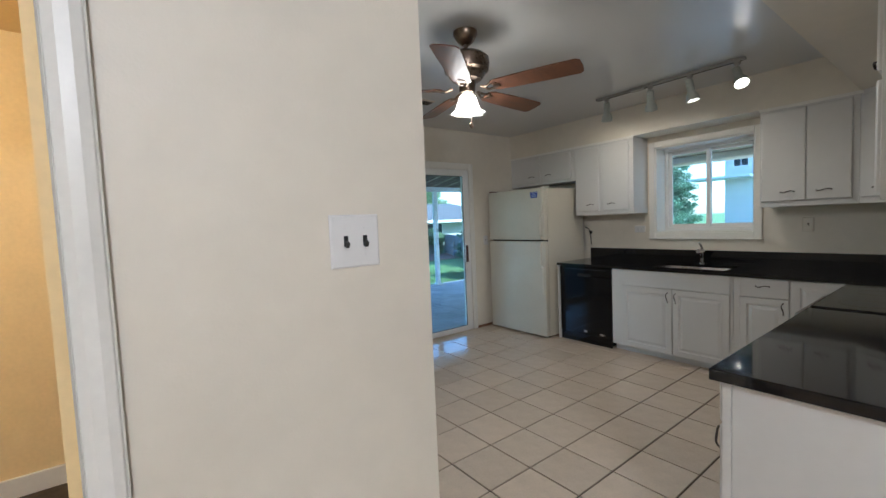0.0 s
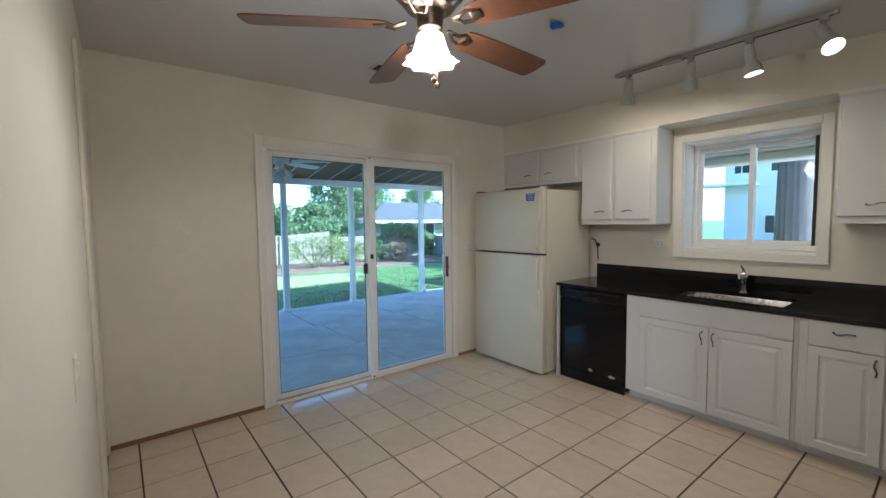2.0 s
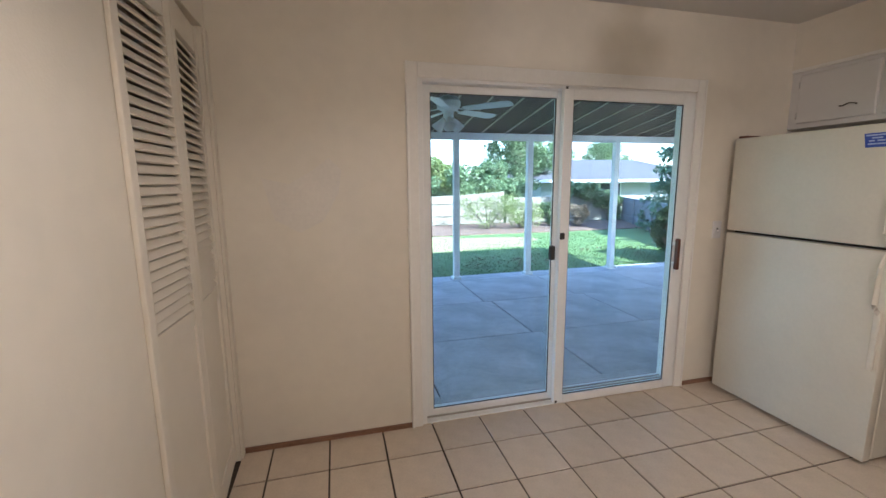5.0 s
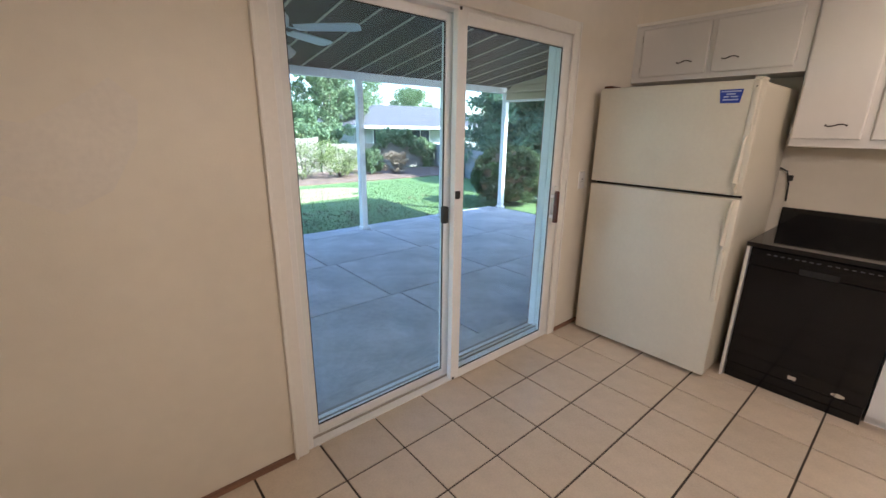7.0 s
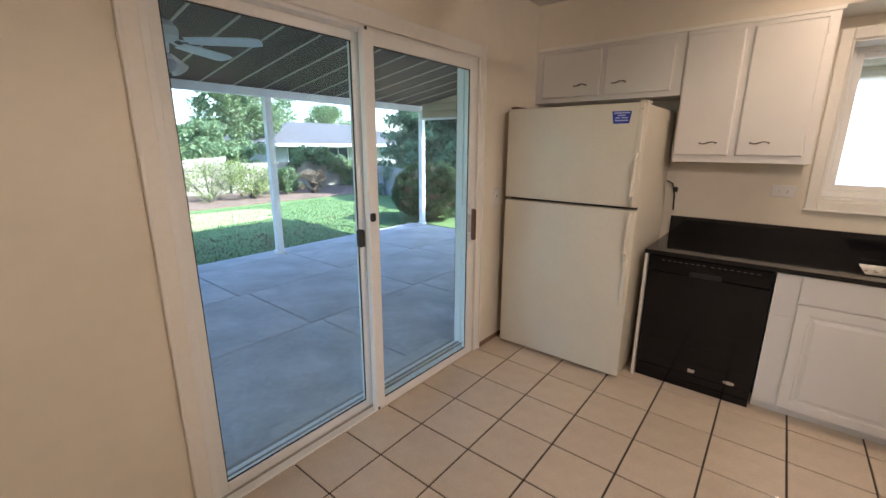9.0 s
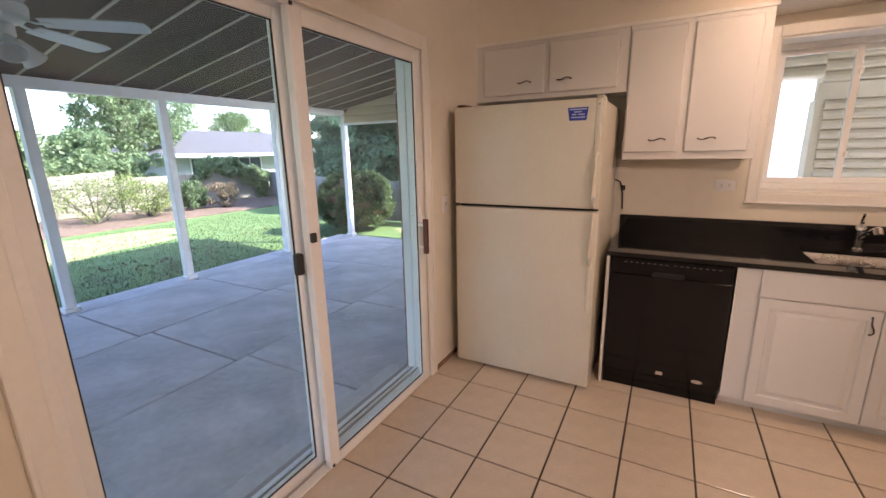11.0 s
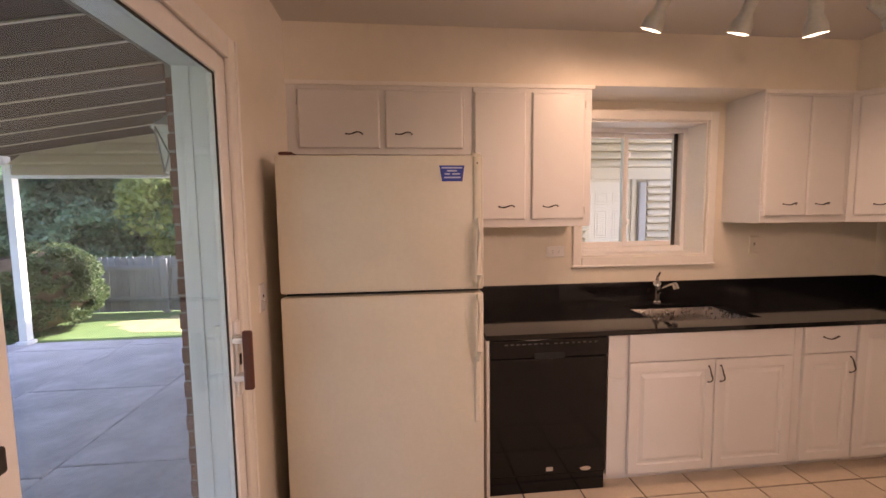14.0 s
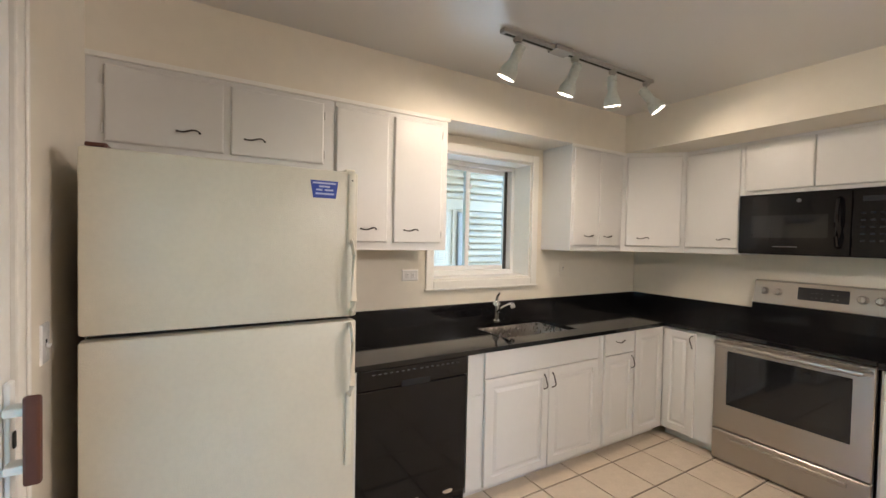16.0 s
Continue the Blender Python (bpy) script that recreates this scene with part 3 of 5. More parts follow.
# tall pair beside the window
c = carcass("wall_cabinet", "white two-door wall cabinet between refrigerator and window", FX, WX, 1.822, 2.506, UB, UT)
flat_door(side(FX, 2.500, 1.403, "-x"), 0.290, 0.70, c, (0.181, 0.073), -1)
flat_door(side(FX, 2.172, 1.403, "-x"), 0.306, 0.70, c, (0.108, 0.073), 1)
# right of the window
c = carcass("wall_cabinet", "white two-door wall cabinet between window and corner", FX, WX, 0.172, 0.755, UB, UT)
flat_door(side(FX, 0.742, 1.403, "-x"), 0.278, 0.71, c, (0.168, 0.071), -1)
flat_door(side(FX, 0.458, 1.403, "-x"), 0.250, 0.71, c, (0.101, 0.071), 1)
# diagonal corner cabinet
c = thing("corner_cabinet", (3.8, -0.1, UB), "white diagonal corner wall cabinet", "wall cabinet", "kitchen cabinets")
bm = bmesh.new()
pts = [(FX, 0.170), (3.390, -0.175), (3.390, RY), (WX, RY), (WX, 0.170)]
lo, hi = [bm.verts.new((x, y, UB)) for x, y in pts], [bm.verts.new((x, y, UT)) for x, y in pts]
bm.faces.new(lo), bm.faces.new(hi[::-1])
for i in range(5):
    bm.faces.new((lo[i], hi[i], hi[(i + 1) % 5], lo[(i + 1) % 5]))
part("body", bm, CAB, c)
dv = (Vector((3.390, -0.175, 0)) - Vector((FX, 0.170, 0)))
dw, du = dv.length, dv.normalized()
dn = Vector((-du.y * -1, du.x * -1, 0))
dn = dn if dn.x < 0 else -dn
start = Vector((FX, 0.170, 1.403)) + du * 0.03
MD = Matrix(((du.x, 0, dn.x, start.x), (du.y, 0, dn.y, start.y), (0, 1, 0, start.z), (0, 0, 0, 1)))
flat_door(MD, dw - 0.06, 0.71, c, (0.13, 0.065), 1)
# between corner and microwave
c = carcass("wall_cabinet", "white single-door wall cabinet beside the microwave", 2.985, 3.388, RY, -0.175, UB, UT)
flat_door(side(3.372, -0.175, 1.403, "+y"), 0.365, 0.71, c, (0.27, 0.065), -1)
# above the microwave
c = carcass("wall_cabinet", "white two-door cabinet above the microwave", 2.205, 2.983, RY, -0.175, 1.775, UT)
flat_door(side(2.970, -0.175, 1.800, "+y"), 0.372, 0.325, c, None)
flat_door(side(2.592, -0.175, 1.800, "+y"), 0.372, 0.325, c, None)
# over the counter's end
c = carcass("wall_cabinet", "white four-door wall cabinet over the counter's end", 1.40, 2.203, RY, -0.175, UB, UT)
for i in range(2):
    flat_door(side(2.190 - i * 0.39, -0.175, 1.385, "+y"), 0.375, 0.345, c, (0.06, 0.16))
    flat_door(side(2.190 - i * 0.39, -0.175, 1.760, "+y"), 0.375, 0.365, c, (0.20, 0.055))
# trim strips at the cabinets' top
bm = bmesh.new()
box(bm, FX - 0.012, FX, 1.810, SY, 2.128, 2.150, 0.003), box(bm, FX - 0.012, FX, 0.150, 0.762, 2.128, 2.150, 0.003)
struct("trim", bm, TRIM, "white moulding strip along the cabinets' top")

# base cabinets: fronts at x = BX and y = BY
BX, BY, CT = 3.357, 0.114, 0.849
TOE = 0.068


def base_body(name, label, x0, x1, y0, y1, facing):
    t = thing(name, ((x0 + x1) / 2, (y0 + y1) / 2, 0), label, "base cabinet", "kitchen cabinets")
    part("body", bx(x0, x1, y0, y1, TOE, CT - (0.038 if x0 < 2.3 else 0.026), 0.001), CAB, t)
    k = (x0 + 0.065, x1, y0, y1) if facing == "-x" else (x0, x1, y0, y1 - 0.065)
    part("toe_kick", bx(k[0], k[1], k[2], k[3], 0, TOE), CAB, t)
    return t


c = thing("sink_cabinet", (3.68, 1.35, 0), "white sink base cabinet with two raised-panel doors", "base cabinet", "kitchen cabinets")
bm = bmesh.new()
box(bm, BX, WX, 0.832, 1.872, TOE, 0.585)
part("body", bm, CAB, c)
part("front_rail", bx(BX, BX + 0.03, 0.832, 1.872, 0.586, CT - 0.026), CAB, c)
for y in (0.832, 1.854):
    part("side_panel", bx(BX + 0.031, WX - 0.01, y, y + 0.018, 0.586, CT - 0.026), CAB, c)
part("toe_kick", bx(BX + 0.065, WX, 0.832, 1.872, 0, TOE), CAB, c)
part("false_front", bx(BX - 0.014, BX, 0.852, 1.768, 0.673, 0.822, 0.003), CAB, c)
raised_door(side(BX, 1.766, 0.072, "-x"), 0.470, 0.596, c, (0.433, 0.52))
raised_door(side(BX, 1.292, 0.072, "-x"), 0.440, 0.596, c, (0.027, 0.52))
c = base_body("drawer_cabinet", "white base cabinet with a drawer above a narrow raised-panel door", BX, WX, 0.440, 0.830, "-x")
raised_door(side(BX, 0.787, 0.673, "-x"), 0.310, 0.148, c, (0.150, 0.088), False, "drawer")
raised_door(side(BX, 0.787, 0.072, "-x"), 0.310, 0.596, c, (0.277, 0.53))
c = base_body("corner_base_cabinet", "white blind corner base cabinet with a raised panel", BX, WX, 0.112, 0.438, "-x")
raised_door(side(BX, 0.464, 0.072, "-x"), 0.325, 0.748, c)
c = base_body("base_cabinet", "white raised-panel base cabinet beside the range", 2.992, BX - 0.001, RY, BY, "+y")
raised_door(side(3.342, BY, 0.072, "+y"), 0.225, 0.735, c, (0.206, 0.67))
c = base_body("base_cabinet", "white base cabinet at the counter's end", 1.010, 2.206, RY, BY, "+y")
for i in range(3):
    raised_door(side(2.195 - i * 0.395, BY, 0.072, "+y"), 0.385, 0.582, c, (0.34, 0.52))
    raised_door(side(2.195 - i * 0.395, BY, 0.668, "+y"), 0.385, 0.130, c, (0.19, 0.07), False, "drawer")
part("end_panel", bx(1.000, 1.010, RY, BY - 0.024, 0, CT - 0.038, 0.001), CAB, c)
part("corner_post", bx(0.997, 1.012, BY - 0.022, BY + 0.004, 0, CT - 0.038, 0.002), CAB, c)
part("filler", bx(3.332, WX, 2.495, 2.511, 0, CT - 0.026, 0.001), CAB, thing("end_panel", (3.6, 2.505, 0), "white filler panel beside the dishwasher", "cabinet panel"))

# countertop with sink cutout, and backsplash
SX0, SX1, SY0, SY1 = 3.455, 3.835, 0.93, 1.54
counter = thing("countertop", (3.65, 0.3, CT - 0.038), "polished black granite L-shaped countertop", "countertop")
bm = bmesh.new()
EX, EY = 3.322, 0.146
zb, zt = CT - 0.025, CT
xs, ys = [EX, SX0, SX1, WX], [RY, EY, SY0, SY1, 2.512]
grid = {}
keep = [(i, j) for i in range(3) for j in range(4) if not (i == 1 and j == 2)]


def gv(x, y, z):
    k = (round(x, 4), round(y, 4), round(z, 4))
    if k not in grid:
        grid[k] = bm.verts.new((x, y, z))
    return grid[k]


cells = [(xs[i], xs[i + 1], ys[j], ys[j + 1]) for i, j in keep] + [(2.992, EX, RY, EY)]
for a, b, c0, d in cells:
    bm.faces.new((gv(a, c0, zt), gv(b, c0, zt), gv(b, d, zt), gv(a, d, zt)))
    bm.faces.new((gv(a, d, zb), gv(b, d, zb), gv(b, c0, zb), gv(a, c0, zb)))
for e in [e for e in bm.edges if len(e.link_faces) == 1 and e.verts[0].co.z > zb + 0.01]:
    a, b = e.verts
    f = e.link_faces[0]
    q = (a, b, gv(b.co.x, b.co.y, zb), gv(a.co.x, a.co.y, zb))
    try:
        bm.faces.new(q)
    except ValueError:
        pass
bmesh.ops.recalc_face_normals(bm, faces=bm.faces)
part("slab", bm, GRANITE, counter)
part("slab", bx(0.970, 2.214, RY, EY, CT - 0.037, zt, 0.003), GRANITE, counter)
part("backsplash", bx(WX - 0.020, WX, RY, 2.512, zt, 0.972, 0.002), GRANITE, counter)
part("backsplash", bx(2.992, WX - 0.020, RY, RY + 0.020, zt, 0.972, 0.002), GRANITE, counter)
part("backsplash", bx(0.970, 2.214, RY, RY + 0.020, zt, 0.972, 0.002), GRANITE, counter)

# sink
sink = thing("sink", (3.65, 1.235, 0.66), "undermounted stainless steel sink", "sink")
bm = bmesh.new()
m = Matrix.Translation((SX0 - 0.008, SY0 - 0.008, CT - 0.028))
rings(bm, SX1 - SX0 + 0.016, SY1 - SY0 + 0.016, [(0, 0), (0.010, 0.002), (0.014, -0.01), (0.022, -0.150), (0.045, -0.172), (0.16, -0.176)], m, back=False)
part("basin", bm, SINKSTEEL, sink, smooth=True)
bm = bmesh.new()
lathe(bm, [(0.042, 0), (0.040, 0.004), (0.02, 0.001), (0.0, 0.001)], Matrix.Translation((3.66, 1.235, CT - 0.214)))
part("drain", bm, CHROME, sink, smooth=True)

# faucet
fx, fy = 3.905, 1.262
faucet = thing("faucet", (fx, fy, CT), "chrome single-lever kitchen faucet", "faucet")
bm = bmesh.new()
lathe(bm, [(0.030, 0), (0.030, 0.006), (0.021, 0.012), (0.020, 0.085), (0.025, 0.10), (0.025, 0.125), (0.012, 0.145), (0, 0.148)], Matrix.Translation((fx, fy, CT)), 16)
part("body", bm, CHROME, faucet, smooth=True)
bm = bmesh.new()
tube(bm, [(fx - 0.005, fy, CT + 0.06), (fx - 0.07, fy - 0.01, CT + 0.105), (fx - 0.12, fy - 0.018, CT + 0.13), (fx - 0.150, fy - 0.022, CT + 0.135)], [0.013, 0.013, 0.014, 0.020], 10)
tube(bm, [(fx - 0.140, fy - 0.021, CT + 0.138), (fx - 0.157, fy - 0.024, CT + 0.110)], [0.021, 0.019], 10)
part("spout", bm, CHROME, faucet, smooth=True)
bm = bmesh.new()
tube(bm, [(fx, fy, CT + 0.14), (fx - 0.012, fy + 0.004, CT + 0.175), (fx - 0.045, fy + 0.010, CT + 0.205)], [0.011, 0.008, 0.006], 8)
part("lever", bm, CHROME, faucet, smooth=True)

# ---- dishwasher ----
dw = thing("dishwasher", (3.6, 2.185, 0), "black built-in dishwasher with chrome badges", "dishwasher")
DWX = 3.352
part("body", bx(DWX + 0.03, 3.95, 1.885, 2.488, 0.02, 0.815), BLACK, dw)
part("door", bx(DWX, DWX + 0.03, 1.880, 2.492, 0.100, 0.715, 0.005), BLACK, dw)
bm = bmesh.new()
box(bm, DWX - 0.006, DWX + 0.03, 1.880, 2.492, 0.719, 0.818, 0.008)
panel = part("control_panel", bm, BLACK, dw)
m = side(DWX - 0.006, 2.486, 0.718, "-x")
for k in range(16):
    bm = bmesh.new()
    u = 0.07 + k * 0.030 + (0.012 if k > 7 else 0)
    box(bm, u, u + 0.016, 0.070, 0.075, 0, 0.0012, 0, m)
    part("button", bm, DARKMARK, panel, "small grey control marks")
bm = bmesh.new()
box(bm, 0.22, 0.38, -0.004, 0.028, -0.004, 0.002, 0.004, m)
part("handle_recess", bm, DARK, panel)
part("toe_panel", bx(DWX + 0.006, DWX + 0.024, 1.885, 2.488, 0, 0.096, 0.002), BLACK, dw)
bm = bmesh.new()
box(bm, 0.288, 0.324, -0.600, -0.578, -0.006, -0.0040, 0.0008, m)
part("badge", bm, CHROME, dw, "small chrome badge")
bm = bmesh.new()
lathe(bm, [(0.030, 0), (0.028, 0.003)], m @ Matrix.Translation((0.498, -0.597, -0.006)) @ Matrix.Diagonal((1, 0.40, 1, 1)), 20)
part("badge", bm, CHROME, dw, "oval chrome badge")

# ---- refrigerator ----
fr = thing("refrigerator", (3.6, 2.99, 0), "almond top-freezer refrigerator with a blue label", "refrigerator")
GX, GY0, GY1 = 3.178, 2.553, 3.425
part("cabinet", bx(3.245, 3.92, GY0 + 0.006, GY1 - 0.006, 0.02, 1.682, 0.008), FRIDGE, fr)
part("gasket", bx(3.236, 3.246, GY0 + 0.012, GY1 - 0.012, 0.05, 1.675), GASKET, fr)
part("freezer_door", bx(GX, 3.236, GY0, GY1, 1.108, 1.690, 0.010), FRIDGE, fr, smooth=True)
part("fridge_door", bx(GX, 3.236, GY0, GY1, 0.022, 1.092, 0.010), FRIDGE, fr, smooth=True)
part("grille", bx(3.250, 3.262, GY0 + 0.02, GY1 - 0.02, 0.002, 0.045, 0.002), GASKET, fr)
part("hinge_cover", bx(GX + 0.01, 3.30, GY1 - 0.07, GY1 - 0.015, 1.690, 1.704, 0.004), BROWN, fr, "brown hinge cover")
part("hinge_cover", bx(GX + 0.01, 3.30, GY0 + 0.01, GY0 + 0.05, 1.690, 1.702, 0.004), ALMOND, fr)
m = side(GX, GY0 + 0.042, 0, "-x")
for name, z_top, z_grip, z_low, z_end in (("freezer_handle", 1.684, 1.40, 1.118, None), ("fridge_handle", 1.086, 0.80, None, 0.503)):
    bm = bmesh.new()
    if z_low:
        box(bm, -0.001, 0.028, z_grip, z_top, 0, 0.010, 0.004, m)
        way = ((z_grip + 0.012, 0.006), (z_grip - 0.012, 0.030), (z_grip - 0.04, 0.040), (z_low + 0.06, 0.042), (z_low + 0.025, 0.032), (z_low + 0.006, 0.006))
    else:
        box(bm, 0.000, 0.026, z_end, z_grip, 0, 0.012, 0.004, m)
        way = ((z_top - 0.004, 0.006), (z_top - 0.03, 0.030), (z_top - 0.07, 0.042), (z_grip + 0.04, 0.042), (z_grip + 0.012, 0.032), (z_grip - 0.006, 0.008))
    tube(bm, [m @ Vector((0.014, z, w)) for z, w in way], 0.0065, 8, 2.1)
    part(name, bm, ALMOND, fr, "almond moulded door pull", smooth=True)
bm = bmesh.new()
lathe(bm, [(0.0035, 0), (0.003, 0.002)], m @ Matrix.Translation((0.014, 1.655, 0.010)), 8)
part("screw", bm, GASKET, fr, "small dark handle screw")
# label
m = side(GX, 2.744, 1.579, "-x") @ Matrix.Diagonal((0.915, 0.82, 1, 1))
bm = bmesh.new()
vs = [bm.verts.new(p) for p in ((0.012, 0, 0.0015), (0.108, 0, 0.0015), (0.118, 0.082, 0.0015), (0.0, 0.082, 0.0015))]
bm.faces.new(vs)
bmesh.ops.transform(bm, matrix=m, verts=bm.verts)
lab = part("label", bm, LABELBLUE, fr, "blue label with pale print")
bm = bmesh.new()
for u0, u1, v in ((0.010, 0.108, 0.066), (0.036, 0.082, 0.050), (0.024, 0.050, 0.034), (0.060, 0.096, 0.034), (0.022, 0.100, 0.016)):
    box(bm, u0, u1, v, v + 0.008, 0.0018, 0.0024, 0, m)
part("print", bm, LABELINK, lab)
# power cord on the wall
bm = bmesh.new()
tube(bm, [(3.988, 2.505, 1.01), (3.985, 2.51, 1.12), (3.980, 2.53, 1.20), (3.97, 2.57, 1.22)], 0.005, 6)
box(bm, 3.975, 4.0, 2.495, 2.520, 1.14, 1.175, 0.004)
cord = part("power_cord", bm, GASKET, thing("power_cord", (3.98, 2.48, 1.01), "black refrigerator cord and plug on the wall", "power cord"))
# ---- range ----
rg = thing("range", (2.60, -0.1, 0), "stainless steel freestanding electric range with black glass top", "range")
RX0, RX1, RFY = 2.220, 2.985, 0.140
part("body", bx(RX0, RX1, RY + 0.02, RFY - 0.045, 0.02, 0.815, 0.003), BLACK, rg)
bm = bmesh.new()
box(bm, RX0 - 0.004, RX1 + 0.004, RY + 0.06, RFY + 0.004, 0.822, 0.856, 0.008)
top = part("cooktop", bm, BLACKGLASS, rg, "black glass cooktop")
for cx, cy, r in ((2.41, -0.03, 0.10), (2.80, -0.03, 0.085), (2.41, -0.24, 0.075), (2.80, -0.24, 0.10)):
    bm = bmesh.new()
    for i in range(32):
        a, b = 2 * math.pi * i / 32, 2 * math.pi * (i + 1) / 32
        bm.faces.new([bm.verts.new((cx + q * math.cos(t), cy + q * math.sin(t), 0.8563)) for q, t in ((r, a), (r, b), (r - 0.004, b), (r - 0.004, a))])
    bmesh.ops.remove_doubles(bm, verts=bm.verts, dist=1e-5)
    part("burner_ring", bm, DISPLAY, top)
m = side(RX1, RFY, 0, "+y")
bm = bmesh.new()
w = RX1 - RX0
rings(bm, w, 0.605, [(0, -0.04), (0, -0.006), (0.006, 0)], m @ Matrix.Translation((0, 0.215, 0)), cap=False)
loops = [[bm.verts.new(m @ Vector(p)) for p in ((x0, z0, d), (x1, z0, d), (x1, z1, d), (x0, z1, d))]
         for x0, x1, z0, z1, d in ((0.006, w - 0.006, 0.221, 0.814, 0), (0.078, w - 0.086, 0.385, 0.738, 0), (0.078, w - 0.086, 0.385, 0.738, -0.03))]
for la, lb in zip(loops, loops[1:]):
    for i in range(4):
        bm.faces.new((la[i], la[(i + 1) % 4], lb[(i + 1) % 4], lb[i]))
bmesh.ops.remove_doubles(bm, verts=bm.verts, dist=1e-4)
bmesh.ops.recalc_face_normals(bm, faces=bm.faces)
od = part("oven_door", bm, STEEL, rg, "brushed stainless oven door")
bm = bmesh.new()
box(bm, 0.078, w - 0.086, 0.385, 0.738, -0.03, -0.004, 0, m)
gl = part("window", bm, OVENGLASS, od, "dark oven window")
bm = bmesh.new()
tube(bm, [m @ Vector((u, 0.786, d)) for u, d in ((0.022, 0.0), (0.024, 0.035), (0.040, 0.058), (0.075, 0.066), (w - 0.075, 0.066), (w - 0.040, 0.058), (w - 0.024, 0.035), (w - 0.022, 0.0))], 0.0145, 10)
part("handle", bm, STEEL, od, "stainless oven door bar", smooth=True)
for k in range(8):
    part("vent_slot", bx(0.04 + k * 0.09, (0.075 if k % 3 == 1 else 0.118) + k * 0.09, 0.756, 0.761, 0, 0.0012, 0, m), DARK, od)
    part("vent_slot", bx(0.04 + k * 0.09, (0.075 if k % 3 == 1 else 0.118) + k * 0.09, 0.809, 0.813, -0.001, 0.0012, 0, m), DARK, od)
bm = bmesh.new()
rings(bm, w, 0.196, [(0, -0.04), (0, -0.006), (0.006, 0), (0.03, 0)], m @ Matrix.Translation((0, 0.012, 0)))
dr = part("drawer", bm, STEEL, rg, "brushed stainless storage drawer")
bm = bmesh.new()
box(bm, 0.09, w - 0.09, 0.150, 0.176, -0.002, 0.014, 0.006, m)
part("lip", bm, STEEL, dr)
bm = bmesh.new()
pts = [(RY + 0.02, 0.856), (RY + 0.085, 0.856), (RY + 0.080, 1.020), (RY + 0.072, 1.024), (RY + 0.045, 1.175), (RY + 0.02, 1.185)]
a = [bm.verts.new((RX0, y, z)) for y, z in pts]
b = [bm.verts.new((RX1, y, z)) for y, z in pts]
bm.faces.new(a[::-1]), bm.faces.new(b)
for i in range(6):
    f = bm.faces.new((a[i], a[(i + 1) % 6], b[(i + 1) % 6], b[i]))
    f.material_index = 1 if i == 1 else 0
bmesh.ops.recalc_face_normals(bm, faces=bm.faces)
bg = part("backguard", bm, [STEEL, BLACK], rg, "stainless control panel above a black strip")
tilt = math.atan2(0.020, 0.14)
mb = side(RX1, RY + 0.066, 1.035, "+y") @ Matrix.Rotation(-tilt, 4, "X")
bm = bmesh.new()
box(bm, 0.255, 0.515, 0.036, 0.120, 0, 0.003, 0.001, mb)
dp = part("display", bm, DISPLAY, bg, "dark control display")
for u in (0.325, 0.35, 0.375, 0.43, 0.455):
    for v in (0.055, 0.085):
        part("mark", bx(u, u + 0.010, v, v + 0.003, 0.003, 0.0036, 0, mb), DARKMARK, dp)
for u in (0.065, 0.145, 0.575, 0.655, 0.725):
    bm = bmesh.new()
    lathe(bm, [(0.027, 0), (0.027, 0.008), (0.022, 0.012), (0.020, 0.030), (0.017, 0.034)], mb @ Matrix.Translation((u, 0.074, 0)), 18)
    box(bm, u - 0.004, u + 0.004, 0.054, 0.094, 0.030, 0.040, 0.002, mb)
    part("knob", bm, STEEL, bg, "brushed metal knob", smooth=True)

# ---- microwave ----
mw = thing("microwave", (2.58, -0.2, 1.375), "black over-the-range microwave oven", "microwave")
MX0, MX1, MFY = 2.225, 2.985, -0.12
part("body", bx(MX0, MX1, RY, MFY - 0.03, 1.375, 1.772, 0.003), BLACK, mw)
m = side(MX1, MFY, 1.372, "+y")
bm = bmesh.new()
box(bm, 0, 0.575, 0.0, 0.398, -0.03, 0, 0.006, m)
dd = part("door", bm, BLACK, mw)
bm = bmesh.new()
box(bm, 0.075, 0.475, 0.110, 0.255, 0, 0.0015, 0, m)
part("window", bm, OVENGLASS, dd)
bm = bmesh.new()
box(bm, 0.578, MX1 - MX0, 0.0, 0.398, -0.03, 0, 0.006, m)
cp = part("control_panel", bm, BLACK, mw)
bm = bmesh.new()
box(bm, 0.62, 0.72, 0.32, 0.35, 0, 0.001, 0, m)
part("display", bm, DISPLAY, cp)
for i in range(3):
    for j in range(5):
        part("button", bx(0.615 + i * 0.04, 0.635 + i * 0.04, 0.09 + j * 0.04, 0.10 + j * 0.04, 0, 0.001, 0, m), DISPLAY, cp)
bm = bmesh.new()
tube(bm, [m @ Vector(p) for p in ((0.525, 0.055, 0), (0.525, 0.065, 0.03), (0.525, 0.12, 0.048), (0.525, 0.20, 0.052), (0.525, 0.28, 0.048), (0.525, 0.335, 0.03), (0.525, 0.345, 0))], 0.011, 8)
part("handle", bm, BLACKGLASS, dd, "curved black door handle", smooth=True)
bm = bmesh.new()
box(bm, 0.20, 0.33, 0.050, 0.056, 0, 0.0012, 0, m)
part("badge", bm, DARKMARK, dd, "thin grey badge")
bm = bmesh.new()
lathe(bm, [(0.013, 0), (0.012, 0.002)], m @ Matrix.Translation((0.33, 0.345, 0)), 16)
part("badge", bm, DARKMARK, dd, "round grey emblem")

